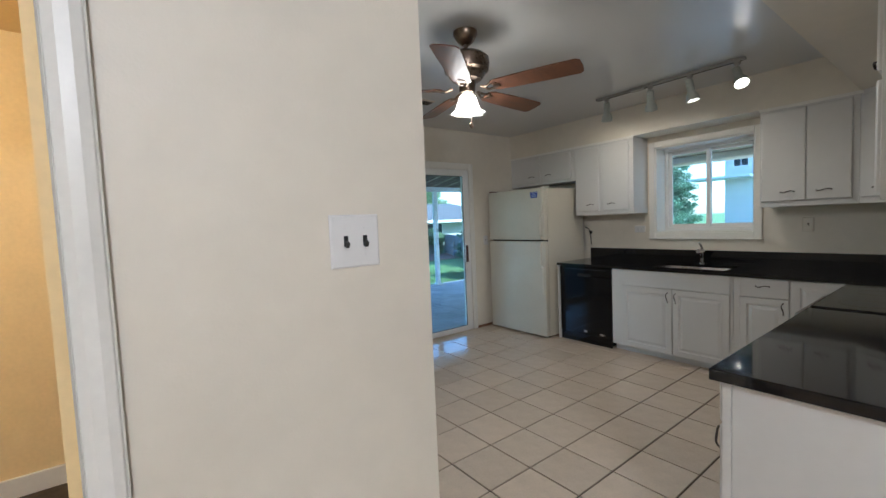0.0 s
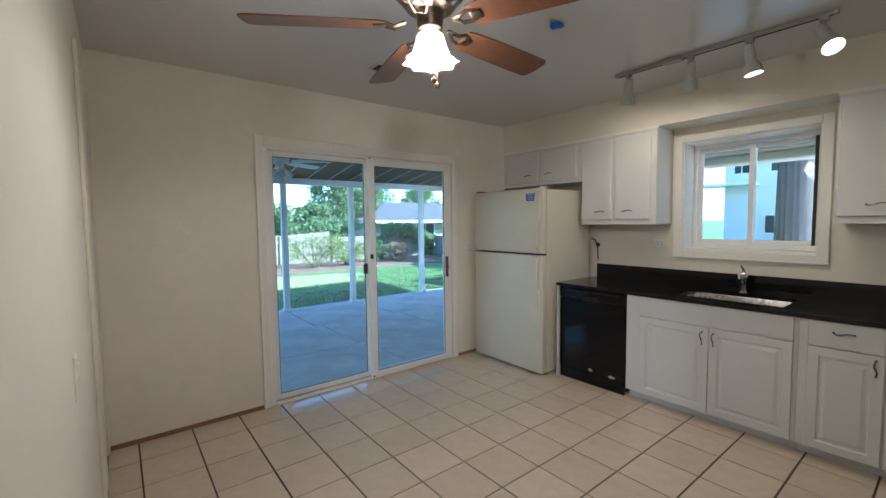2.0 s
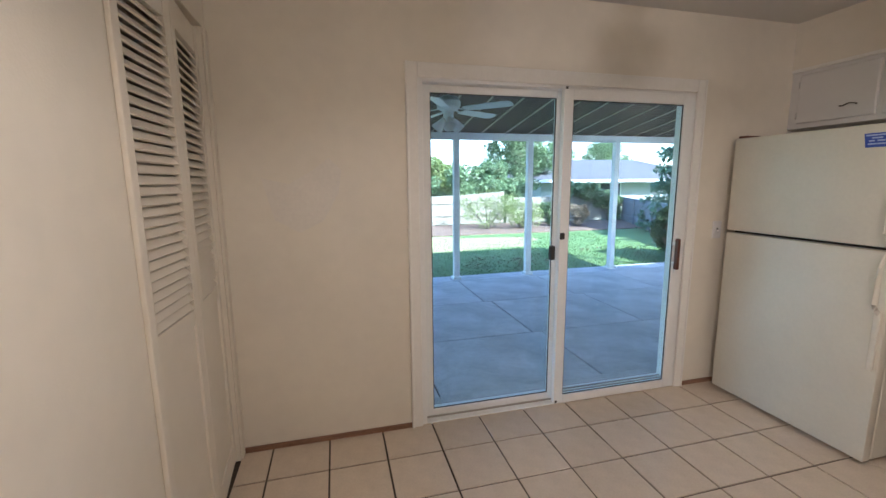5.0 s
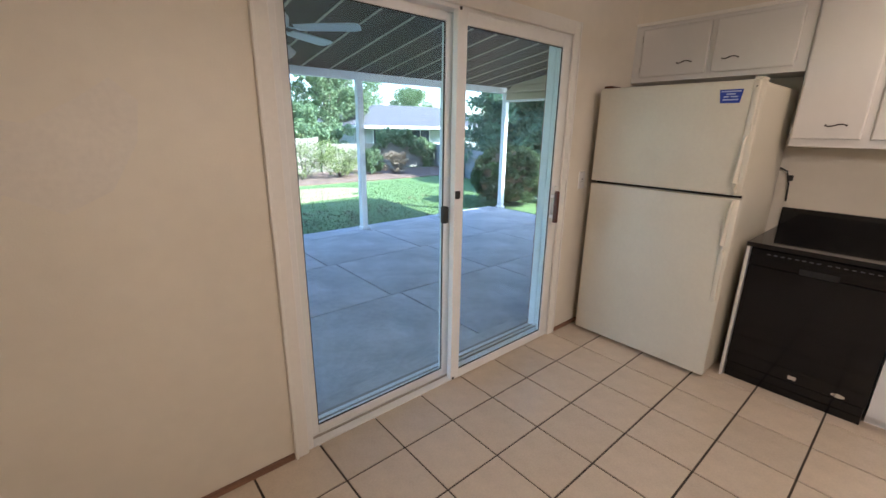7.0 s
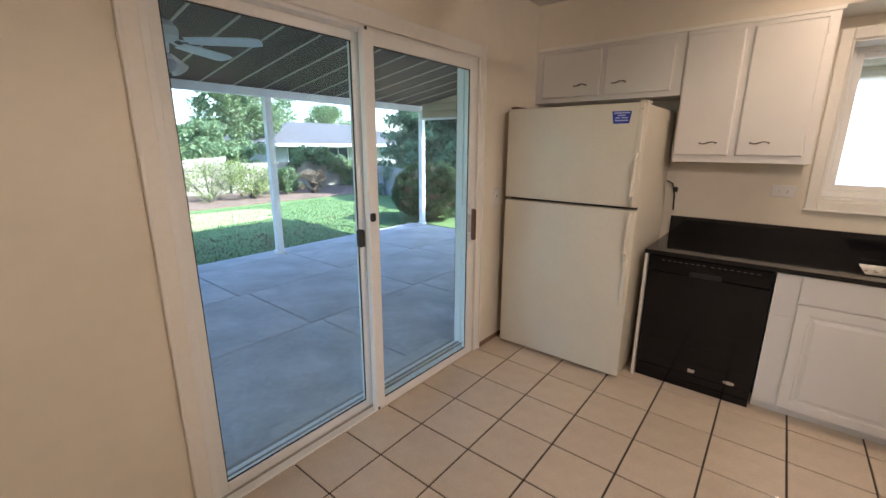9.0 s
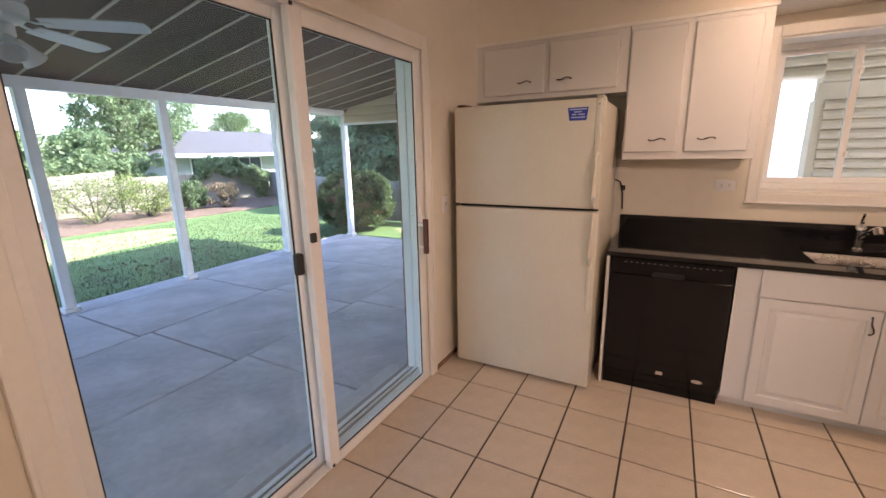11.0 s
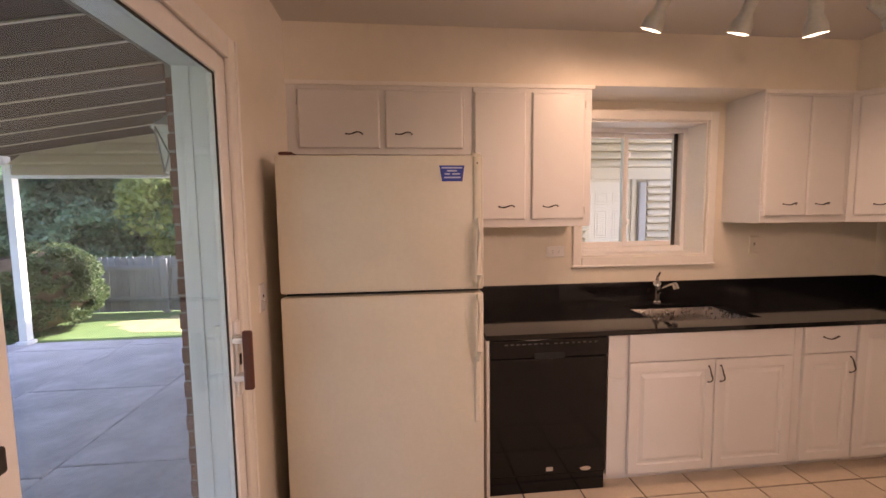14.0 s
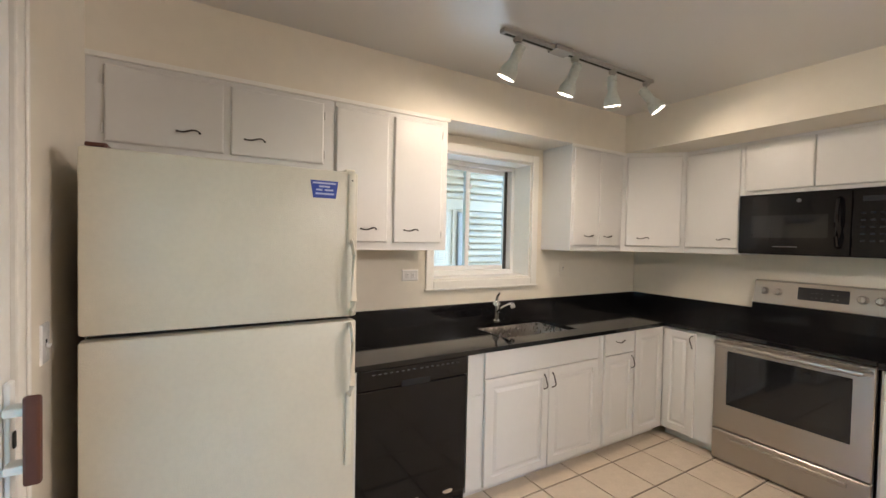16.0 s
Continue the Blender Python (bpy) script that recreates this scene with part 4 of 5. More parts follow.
# ---- ceiling fan ----
FXY = (1.175, 1.48)
fan = thing("ceiling_fan", (*FXY, H), "antique brass ceiling fan with cherry blades and a lit shade", "ceiling fan")
at = lambda z: Matrix.Translation((*FXY, z))
bm = bmesh.new()
lathe(bm, [(0.025, -0.075), (0.045, -0.06), (0.070, -0.02), (0.070, 0)], at(H), 24)
part("canopy", bm, BRONZE, fan, smooth=True)
bm = bmesh.new()
lathe(bm, [(0.013, 0), (0.013, 0.06)], at(2.315), 12)
part("downrod", bm, BRONZE, fan)
bm = bmesh.new()
lathe(bm, [(0.05, -0.175), (0.085, -0.165), (0.105, -0.14), (0.105, -0.125), (0.128, -0.115), (0.135, -0.08), (0.132, -0.045), (0.10, -0.020), (0.04, -0.008), (0.02, 0)], at(2.330), 28)
part("motor_housing", bm, BRONZE, fan, smooth=True)
bm = bmesh.new()
lathe(bm, [(0.028, -0.075), (0.045, -0.065), (0.050, -0.02), (0.050, 0)], at(2.160), 20)
part("switch_housing", bm, BRONZE, fan, smooth=True)
BZ = 2.105
for k in range(5):
    a = radians(4 + 72 * k)
    mk = at(BZ) @ Matrix.Rotation(a, 4, "Z") @ Matrix.Rotation(radians(-12), 4, "X")
    bm = bmesh.new()
    tube(bm, [mk @ Vector(p) for p in ((0.09, 0, 0.012), (0.13, 0.018, -0.006), (0.165, 0.030, 0.004), (0.20, 0.022, 0.006))], [0.008, 0.007, 0.007, 0.006], 6)
    tube(bm, [mk @ Vector(p) for p in ((0.09, 0, 0.012), (0.13, -0.018, -0.006), (0.165, -0.030, 0.004), (0.20, -0.022, 0.006))], [0.008, 0.007, 0.007, 0.006], 6)
    box(bm, 0.165, 0.205, -0.020, 0.020, -0.005, -0.001, 0.002, mk)
    br = part("blade_bracket", bm, BRONZE, fan, smooth=True)
    bm = bmesh.new()
    outline = [(0.160, -0.045), (0.19, -0.055), (0.32, -0.063), (0.50, -0.068), (0.630, -0.068), (0.650, -0.052), (0.655, 0), (0.650, 0.052), (0.630, 0.068), (0.50, 0.068), (0.32, 0.063), (0.19, 0.055), (0.160, 0.045)]
    lo, hi = [bm.verts.new((x, y, 0)) for x, y in outline], [bm.verts.new((x, y, 0.006)) for x, y in outline]
    bm.faces.new(lo[::-1])
    bm.faces.new(hi).material_index = 1
    for i in range(len(outline)):
        j = (i + 1) % len(outline)
        bm.faces.new((lo[i], lo[j], hi[j], hi[i]))
    bmesh.ops.transform(bm, matrix=mk, verts=bm.verts)
    part("blade", bm, [BLADE, BLADETOP], fan, "cherry wood blade with a pale upper side")
bm = bmesh.new()
lathe(bm, [(0.030, 0), (0.048, -0.015), (0.058, -0.05), (0.068, -0.085), (0.094, -0.110)], at(2.088), 40, wave=lambda j, a: (0.0, 0.0, 0.02, 0.05, 0.13)[j] * math.cos(8 * a))
sh = part("shade", bm, SHADEGLASS, fan, "lit frosted glass shade with a ruffled rim", smooth=True)
sh.visible_shadow = False
bm = bmesh.new()
lathe(bm, [(0, -0.050), (0.024, -0.042), (0.036, -0.020), (0.034, 0.0), (0.022, 0.022), (0.014, 0.045)], at(2.03), 16)
bb = part("bulb", bm, BULB, fan, smooth=True)
bb.visible_shadow = False
for dx, dy, ln in ((0.045, 0.02, 0.175), (-0.02, -0.045, 0.185)):
    bm = bmesh.new()
    tube(bm, [(FXY[0] + dx, FXY[1] + dy, 2.10), (FXY[0] + dx, FXY[1] + dy, 2.10 - ln)], 0.0012, 4)
    lathe(bm, [(0, -0.026), (0.009, -0.020), (0.010, -0.012), (0.004, 0)], Matrix.Translation((FXY[0] + dx, FXY[1] + dy, 2.10 - ln)), 8)
    part("pull_chain", bm, BRONZE, fan)
lamp("fan_lamp", "SPOT", at(2.03), FAN_W, WARM, 0.09, 176, 0.35)
lamp("fan_lamp", "POINT", at(2.02), FAN_W * 0.3, WARM, 0.12)

# ---- track lights ----
track = thing("track_light", (3.14, 1.28, H), "white enamel track light with four lit spot heads", "track light")
bm = bmesh.new()
box(bm, 3.122, 3.158, 0.690, 1.870, H - 0.020, H + 0.001, 0.003)
part("track", bm, TRACKGREY, track, "grey lighting track")
bm = bmesh.new()
box(bm, 3.133, 3.147, 0.71, 1.85, H - 0.0215, H - 0.0195, 0)
part("slot", bm, DARK, track)
bm = bmesh.new()
box(bm, 3.105, 3.175, 1.42, 1.54, H - 0.024, H + 0.001, 0.004)
part("feed_box", bm, TRACKGREY, track)
aims = ((1.770, (3.205, 1.810, 2.20)), (1.370, (3.198, 1.392, 2.20)), (1.060, (3.152, 1.036, 2.20)), (0.742, (3.065, 0.680, 2.21)))
for y, target in aims:
    top = Vector((3.14, y, H - 0.02))
    piv = top + Vector((0, 0, -0.075))
    way = (Vector(target) - piv).normalized()
    mh = Matrix.Translation(piv) @ way.to_track_quat("-Z", "Y").to_matrix().to_4x4()
    bm = bmesh.new()
    lathe(bm, [(0.018, -0.022), (0.022, -0.015), (0.022, 0)], Matrix.Translation(top), 14)
    tube(bm, [top, piv + Vector((0, 0, 0.01))], 0.006, 8)
    st = part("stem", bm, TRACKGREY, track, smooth=True)
    bm = bmesh.new()
    lathe(bm, [(0.012, 0.045), (0.026, 0.040), (0.028, -0.01), (0.026, -0.045), (0.044, -0.085), (0.049, -0.125), (0.045, -0.125), (0.040, -0.09), (0.0, -0.085)], mh, 20)
    part("head", bm, TRACKW, track, smooth=True)
    bm = bmesh.new()
    lathe(bm, [(0.0, -0.094), (0.018, -0.098), (0.034, -0.108), (0.037, -0.092)], mh, 18)
    b = part("bulb", bm, BULB, track, "lit reflector bulb", smooth=True)
    b.visible_shadow = False
    lamp("spot_lamp", "SPOT", mh @ Matrix.Translation((0, 0, -0.13)), SPOT_W, SPOT_COLOUR, 0.03, 165, 0.9)

# small ceiling things
sm = thing("ceiling_vent", (1.73, 2.72, H), "small brown metal vent in the ceiling", "ceiling vent")
part("frame", bx(1.63, 1.83, 2.66, 2.78, H - 0.010, H + 0.001, 0.003), BATTEN, sm)
for i in range(5):
    part("slat", bx(1.645, 1.815, 2.675 + i * 0.02, 2.683 + i * 0.02, H - 0.014, H - 0.009), DARK, sm)
bm = bmesh.new()
rnd = random.Random(4)
vs = [bm.verts.new((2.13 + 0.055 * math.cos(a) * rnd.uniform(0.7, 1.2), 1.64 + 0.035 * math.sin(a) * rnd.uniform(0.7, 1.2), H - 0.004 - rnd.uniform(0, 0.012))) for a in [i * math.pi / 5 for i in range(10)]]
ctr = bm.verts.new((2.13, 1.64, H - 0.002))
for i in range(10):
    bm.faces.new((vs[i], vs[(i + 1) % 10], ctr))
tagged(part("masking_tape", bm, TAPE), "crumpled scrap of blue tape stuck to the ceiling", "tape")

# ---- adjoining rooms: unseen fixtures, added for fill light ----
for nm, x, y, wt, colour in (("hall_light", -0.9, -1.9, HALL_FILL_W, (1.0, 0.86, 0.72)), ("yellow_room_light", -1.6, 1.6, YELLOW_W, (1.0, 0.75, 0.45))):
    t = thing(nm, (x, y, H), "unseen added ceiling light, round and frosted, lit", "ceiling light")
    bm = bmesh.new()
    lathe(bm, [(0, -0.09), (0.09, -0.075), (0.14, -0.03), (0.15, 0)], Matrix.Translation((x, y, H)), 24)
    g = part("diffuser", bm, FROST, t, smooth=True)
    g.visible_shadow = False
    lamp(nm + "_lamp", "POINT", Matrix.Translation((x, y, H - 0.12)), wt, colour, 0.12)

# ---- outside: patio ----
GZ, PZ = -0.30, -0.19
ground = struct("ground", bx(-400, 400, 3.8, 600, GZ - 0.3, GZ), LAWN, "green lawn")
struct("ground", bx(4.4, 400, -400, 3.8, GZ - 0.3, GZ + 0.26), CONCRETE, "paved side yard")
patio = struct("patio", bx(-3.6, 7.24, 3.82, 8.0, GZ - 0.01, PZ - 0.012), JOINT, "grey concrete patio slabs with dark joints")
struct("pavement", bx(-3.6, 7.3, 8.004, 8.22, GZ - 0.01, PZ - 0.03, 0.01), CONCRETE, "narrow concrete edging")
mulch = struct("ground", bx(-9, 14, 14.2, 17.4, GZ, GZ + 0.03), MULCH, "brown mulch bed along the fence")

# dry grass, sunlight put into its pale colour: an irregular patch on the lawn, and a strip at the side fence
SUNLIT_DRY = material("dry grass in sunlit tone", (0.36, 0.31, 0.17), 0.95, spread=0.15, scale=4, dark=(0.20, 0.24, 0.09), bump=0.6, bump_scale=60)
for name, cx, cy, rx, ry, sd in (("dry_grass", 1.5, 12.6, 5.4, 1.5, 3), ("dry_grass", 8.5, 5.2, 0.75, 2.4, 5)):
    rr = random.Random(sd)
    bm = bmesh.new()
    ring = [bm.verts.new((cx + rx * q * math.cos(a), cy + ry * q * math.sin(a), GZ + 0.005)) for a, q in ((2 * math.pi * i / 40, rr.uniform(0.88, 1.08)) for i in range(40))]
    bm.faces.new(ring)
    struct("ground_dry", bm, SUNLIT_DRY, "dry patch of lawn coloured as sunlit")

# brick outer wall round the door
bm = bmesh.new()
box(bm, -3.6, 1.06, 3.65, 3.750, GZ, 2.9), box(bm, 3.035, 4.27, 3.65, 3.750, GZ, 2.9), box(bm, 1.06, 3.035, 3.65, 3.750, 1.99, 2.9), box(bm, 1.06, 3.035, 3.60, 3.750, GZ, -0.025)
outer = struct("wall_outer", bm, MORTAR, "red brick outside wall round the sliding door")
struct("door_sill", bx(1.06, 3.035, 3.70, 3.90, PZ - 0.01, -0.06, 0.01), CONCRETE, "concrete step below the sliding door")

# porch posts, beam and roof
for x, y in ((1.0, 7.87), (2.62, 7.87), (3.93, 7.87), (5.63, 7.87), (7.20, 7.80)):
    t = thing("porch_post", (x, y, PZ), "square white wooden porch post on the patio slab", "post", "porch posts")
    part("shaft", bx(x - 0.048, x + 0.048, y - 0.048, y + 0.048, PZ, 2.12, 0.006), POST, t)
    part("foot", bx(x - 0.075, x + 0.075, y - 0.075, y + 0.075, PZ, PZ + 0.05, 0.01), POST, t)
bm = bmesh.new()
box(bm, -3.6, 7.25, 7.82, 7.93, 2.115, 2.225, 0.004)
box(bm, 7.14, 7.24, 3.75, 7.82, 1.95, 1.985, 0.004)
struct("beam", bm, POST, "white painted porch beam")


def roof_z(y):
    return 2.225 + (7.9 - y) * 0.16


# lap siding that closes the porch roof's end, over the side beam
for i in range(6):
    z, n = 1.985 + i * 0.14, 8
    y1 = min(7.82, 7.9 - (z + 0.135 - 2.215) / 0.16)
    if y1 < 3.9:
        break
    bm = bmesh.new()
    prof = [(0.0, 0.0), (-0.030, 0.004), (-0.034, 0.03), (-0.022, 0.10), (-0.006, 0.138), (0.0, 0.138)]
    a = [bm.verts.new((7.19 + d, 3.75, z + h)) for d, h in prof]
    b = [bm.verts.new((7.19 + d, y1, z + h)) for d, h in prof]
    bm.faces.new(a), bm.faces.new(b[::-1])
    for q in range(n - 2):
        bm.faces.new((a[q], a[(q + 1) % 6], b[(q + 1) % 6], b[q]))
    y2 = min(7.82, 7.9 - (z - 2.215) / 0.16)
    if y2 > y1:
        v = [bm.verts.new((7.186, y, h)) for y, h in ((y1, z), (y2, z), (y1, z + 0.138))]
        bm.faces.new(v)
    bmesh.ops.recalc_face_normals(bm, faces=bm.faces)
    struct("gable_siding", bm, SIDING, "cream lap siding under the porch roof's end")

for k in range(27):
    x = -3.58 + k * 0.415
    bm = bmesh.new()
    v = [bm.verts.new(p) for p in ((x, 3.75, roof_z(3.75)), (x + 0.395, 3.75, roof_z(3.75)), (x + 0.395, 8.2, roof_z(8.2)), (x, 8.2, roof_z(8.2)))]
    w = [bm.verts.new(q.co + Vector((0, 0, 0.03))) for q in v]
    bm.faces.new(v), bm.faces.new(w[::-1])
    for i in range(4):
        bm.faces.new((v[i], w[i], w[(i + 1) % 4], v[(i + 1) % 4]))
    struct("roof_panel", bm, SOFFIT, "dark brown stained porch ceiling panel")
    bm = bmesh.new()
    v = [bm.verts.new(p) for p in ((x - 0.022, 3.75, roof_z(3.75) - 0.010), (x + 0.002, 3.75, roof_z(3.75) - 0.010), (x + 0.002, 8.2, roof_z(8.2) - 0.010), (x - 0.022, 8.2, roof_z(8.2) - 0.010))]
    w = [bm.verts.new(q.co + Vector((0, 0, 0.03))) for q in v]
    bm.faces.new(v), bm.faces.new(w[::-1])
    for i in range(4):
        bm.faces.new((v[i], w[i], w[(i + 1) % 4], v[(i + 1) % 4]))
    struct("batten", bm, BATTEN, "pale batten between porch ceiling panels")
# roofs that shade the yard and the house
bm = bmesh.new()
v = [bm.verts.new(p) for p in ((-4, 3.4, 3.04), (7.5, 3.4, 3.04), (7.5, 8.35, 2.25), (-4, 8.35, 2.25))]
w = [bm.verts.new(q.co + Vector((0, 0, 0.06))) for q in v]
bm.faces.new(v), bm.faces.new(w[::-1])
for i in range(4):
    bm.faces.new((v[i], w[i], w[(i + 1) % 4], v[(i + 1) % 4]))
struct("roof", bm, ROOFING, "grey shingle porch roof")
bm = bmesh.new()
for y0, z0, y1, z1 in ((3.9, 3.04, -0.5, 4.5), (-0.5, 4.5, -4.6, 3.04)):
    v = [bm.verts.new(p) for p in ((-12, y0, z0), (4.9, y0, z0), (4.9, y1, z1), (-12, y1, z1))]
    w = [bm.verts.new(q.co + Vector((0, 0, 0.12))) for q in v]
    bm.faces.new(v), bm.faces.new(w[::-1])
    for i in range(4):
        bm.faces.new((v[i], w[i], w[(i + 1) % 4], v[(i + 1) % 4]))
bmesh.ops.recalc_face_normals(bm, faces=bm.faces)
struct("roof", bm, ROOFING, "grey shingle house roof")

# white fan under the porch roof
PF = (1.80, 5.33)
pfan = thing("porch_fan", (*PF, roof_z(PF[1])), "white porch ceiling fan with unlit glass shades", "ceiling fan")
pat = lambda z: Matrix.Translation((*PF, z))
bm = bmesh.new()
lathe(bm, [(0.03, -0.07), (0.065, -0.03), (0.07, 0.02)], pat(roof_z(PF[1])), 20)
part("canopy", bm, POST, pfan, smooth=True)
bm = bmesh.new()
lathe(bm, [(0.012, 0), (0.012, 0.30)], pat(2.27), 10)
part("downrod", bm, POST, pfan)
bm = bmesh.new()
lathe(bm, [(0.05, -0.14), (0.085, -0.13), (0.115, -0.10), (0.12, -0.05), (0.09, -0.01), (0.03, 0.01)], pat(2.26), 24)
part("motor_housing", bm, POST, pfan, smooth=True)
bm = bmesh.new()
lathe(bm, [(0.03, -0.07), (0.05, -0.05), (0.05, 0)], pat(2.115), 16)
part("switch_housing", bm, POST, pfan, smooth=True)
for k in range(5):
    mk = pat(2.13) @ Matrix.Rotation(radians(27 + 72 * k), 4, "Z") @ Matrix.Rotation(radians(-12), 4, "X")
    bm = bmesh.new()
    tube(bm, [mk @ Vector(p) for p in ((0.08, 0, 0.02), (0.14, 0, 0.0), (0.22, 0, -0.004))], [0.016, 0.014, 0.012], 6, 0.4)
    part("blade_bracket", bm, POST, pfan, smooth=True)
    bm = bmesh.new()
    outline = [(0.17, -0.045), (0.30, -0.058), (0.60, -0.066), (0.655, -0.05), (0.665, 0), (0.655, 0.05), (0.60, 0.066), (0.30, 0.058), (0.17, 0.045)]
    lo, hi = [bm.verts.new((x, y, 0)) for x, y in outline], [bm.verts.new((x, y, 0.006)) for x, y in outline]
    bm.faces.new(lo[::-1]), bm.faces.new(hi)
    for i in range(9):
        j = (i + 1) % 9
        bm.faces.new((lo[i], lo[j], hi[j], hi[i]))
    bmesh.ops.transform(bm, matrix=mk, verts=bm.verts)
    part("blade", bm, POST, pfan)
for k in range(3):
    mk = pat(2.05) @ Matrix.Rotation(radians(120 * k + 20), 4, "Z") @ Matrix.Translation((0.05, 0, 0)) @ Matrix.Rotation(radians(-42), 4, "Y")
    bm = bmesh.new()
    lathe(bm, [(0.022, 0), (0.034, -0.03), (0.050, -0.08), (0.064, -0.12), (0.058, -0.12), (0.03, -0.03)], mk, 16)
    part("shade", bm, PLASTIC, pfan, "pale unlit glass shade", smooth=True)

# wall lantern
ln = thing("wall_lantern", (3.38, 3.75, 1.62), "pewter wall lantern with crossed glass panes on the brick", "wall lantern")
bm = bmesh.new()
LNX, LNY = 3.40, 3.91
box(bm, 3.36, 3.44, 3.745, 3.765, 1.76, 1.94, 0.004)
tube(bm, [(3.40, 3.765, 1.88), (3.40, 3.85, 1.95), (3.40, 3.91, 1.90)], 0.008, 6)
part("bracket", bm, GASKET, ln)
bm = bmesh.new()
lathe(bm, [(0.045, 0), (0.055, 0.01), (0.085, 0.20), (0.10, 0.205), (0.02, 0.27), (0, 0.28)], Matrix.Translation((LNX, LNY, 1.63)) @ Matrix.Rotation(radians(30), 4, "Z"), 6)
bd = part("lantern_body", bm, PLASTIC, ln, "pale glass lantern panes")
bm = bmesh.new()
for k in range(6):
    a0, a1 = radians(30 + 60 * k), radians(90 + 60 * k)
    for (ra, za, aa, rb, zb, ab) in ((0.057, 1.64, a0, 0.088, 1.83, a1), (0.057, 1.64, a1, 0.088, 1.83, a0), (0.057, 1.64, a0, 0.088, 1.83, a0)):
        tube(bm, [(LNX + ra * math.cos(aa), LNY + ra * math.sin(aa), za), (LNX + rb * math.cos(ab), LNY + rb * math.sin(ab), zb)], 0.0035, 4)
part("lead_strips", bm, TRACKGREY, bd)

# ---- yard fence ----
def fence_run(p0, p1, z0, z1, board, gap, mat, name, label, wavy=0.0, rails=(0.25, 0.8), posts=2.4, lim=300):
    t = thing(name, (*p0, z0), label, "fence")
    p0, p1 = Vector((*p0, 0)), Vector((*p1, 0))
    run, u = (p1 - p0).length, (p1 - p0).normalized()
    m0 = Matrix(((u.x, -u.y, 0, p0.x), (u.y, u.x, 0, p0.y), (0, 0, 1, 0), (0, 0, 0, 1)))
    n = int(run / (board + gap))
    r = random.Random(9)
    for i in range(min(n, lim)):
        h = z1 + r.uniform(-0.012, 0.012) + wavy * math.sin(i * 0.12)
        bm = bmesh.new()
        x = i * (board + gap)
        o = r.uniform(-0.004, 0.004)
        box(bm, x, x + board, o, o + 0.018, z0 + 0.02, h, 0, m0)
        for v in bm.verts:
            if v.co.z > h - 0.02 and name == "picket_fence":
                v.co.z -= 0.03 * (1 if abs((m0.inverted() @ v.co).x - x) < 0.001 else 0)
        part("board", bm, mat, t)
    for f in rails:
        bm = bmesh.new()
        z = z0 + (z1 - z0) * f
        box(bm, 0, run, -0.04, -0.006, z - 0.04, z + 0.04, 0, m0)
        part("rail", bm, mat, t)
    k = 0
    while k * posts < run:
        bm = bmesh.new()
        box(bm, k * posts - 0.05, k * posts + 0.05, -0.10, -0.042, z0 - 0.02, z1 - 0.05, 0.0, m0)
        part("post", bm, mat, t)
        k += 1
    return t


fence_run((-9.0, 17.4), (7.6, 17.4), GZ + 0.03, 0.98, 0.14, 0.006, FENCE, "board_fence", "cream painted board fence with a wavy top along the back yard", wavy=0.08, rails=(0.32, 0.72))
fence_run((7.6, 17.4), (13.2, 17.4), GZ + 0.03, 0.80, 0.14, 0.006, FENCE, "board_fence", "cream painted board fence with a level top under a green vine", rails=(0.32, 0.72))
fence_run((13.2, 17.4), (9.45, 9.6), GZ, 0.74, 0.10, 0.008, GREYFENCE, "picket_fence", "weathered grey picket fence at the yard's side")
fence_run((9.45, 9.6), (9.30, 2.7), GZ, 0.74, 0.10, 0.008, GREYFENCE, "picket_fence", "weathered grey picket fence at the yard's side")


# ---- plants ----
def leaf_cloud(name, centres, radii, per, size, mat, parent, seed, flat=0.8, shell=0.55, kind="", label=""):
    """Many small leaf quads round clump centres, denser near each clump's surface."""
    r = np.random.RandomState(seed)
    C = np.repeat(np.array(centres, float), per, axis=0)
    R = np.repeat(np.array(radii, float), per)
    d = r.normal(size=(len(C), 3))
    d /= np.linalg.norm(d, axis=1)[:, None]
    d[:, 2] *= flat
    P = C + d * (R * (shell + (1.08 - shell) * r.rand(len(C)) ** 0.6))[:, None]
    a = r.normal(size=(len(C), 3))
    a /= np.linalg.norm(a, axis=1)[:, None]
    b = np.cross(a, r.normal(size=(len(C), 3)))
    b /= np.linalg.norm(b, axis=1)[:, None]
    s = size * (0.6 + 0.8 * r.rand(len(C)))[:, None]
    V = np.stack([P - a * s, P - b * s * 0.5, P + a * s, P + b * s * 0.5], axis=1).reshape(-1, 3)
    base = np.array(ORIGIN.get(parent.name, Vector())) if parent else np.zeros(3)
    data = bpy.data.meshes.new(name)
    n = len(P)
    data.vertices.add(4 * n), data.loops.add(4 * n), data.polygons.add(n)
    data.vertices.foreach_set("co", (V - base).ravel())
    data.loops.foreach_set("vertex_index", np.arange(4 * n))
    data.polygons.foreach_set("loop_start", np.arange(0, 4 * n, 4))
    data.update(calc_edges=True)
    data.materials.append(mat)
    ob = new(name, data)
    if parent:
        ob.parent = parent
    return tagged(ob, label, kind=kind)


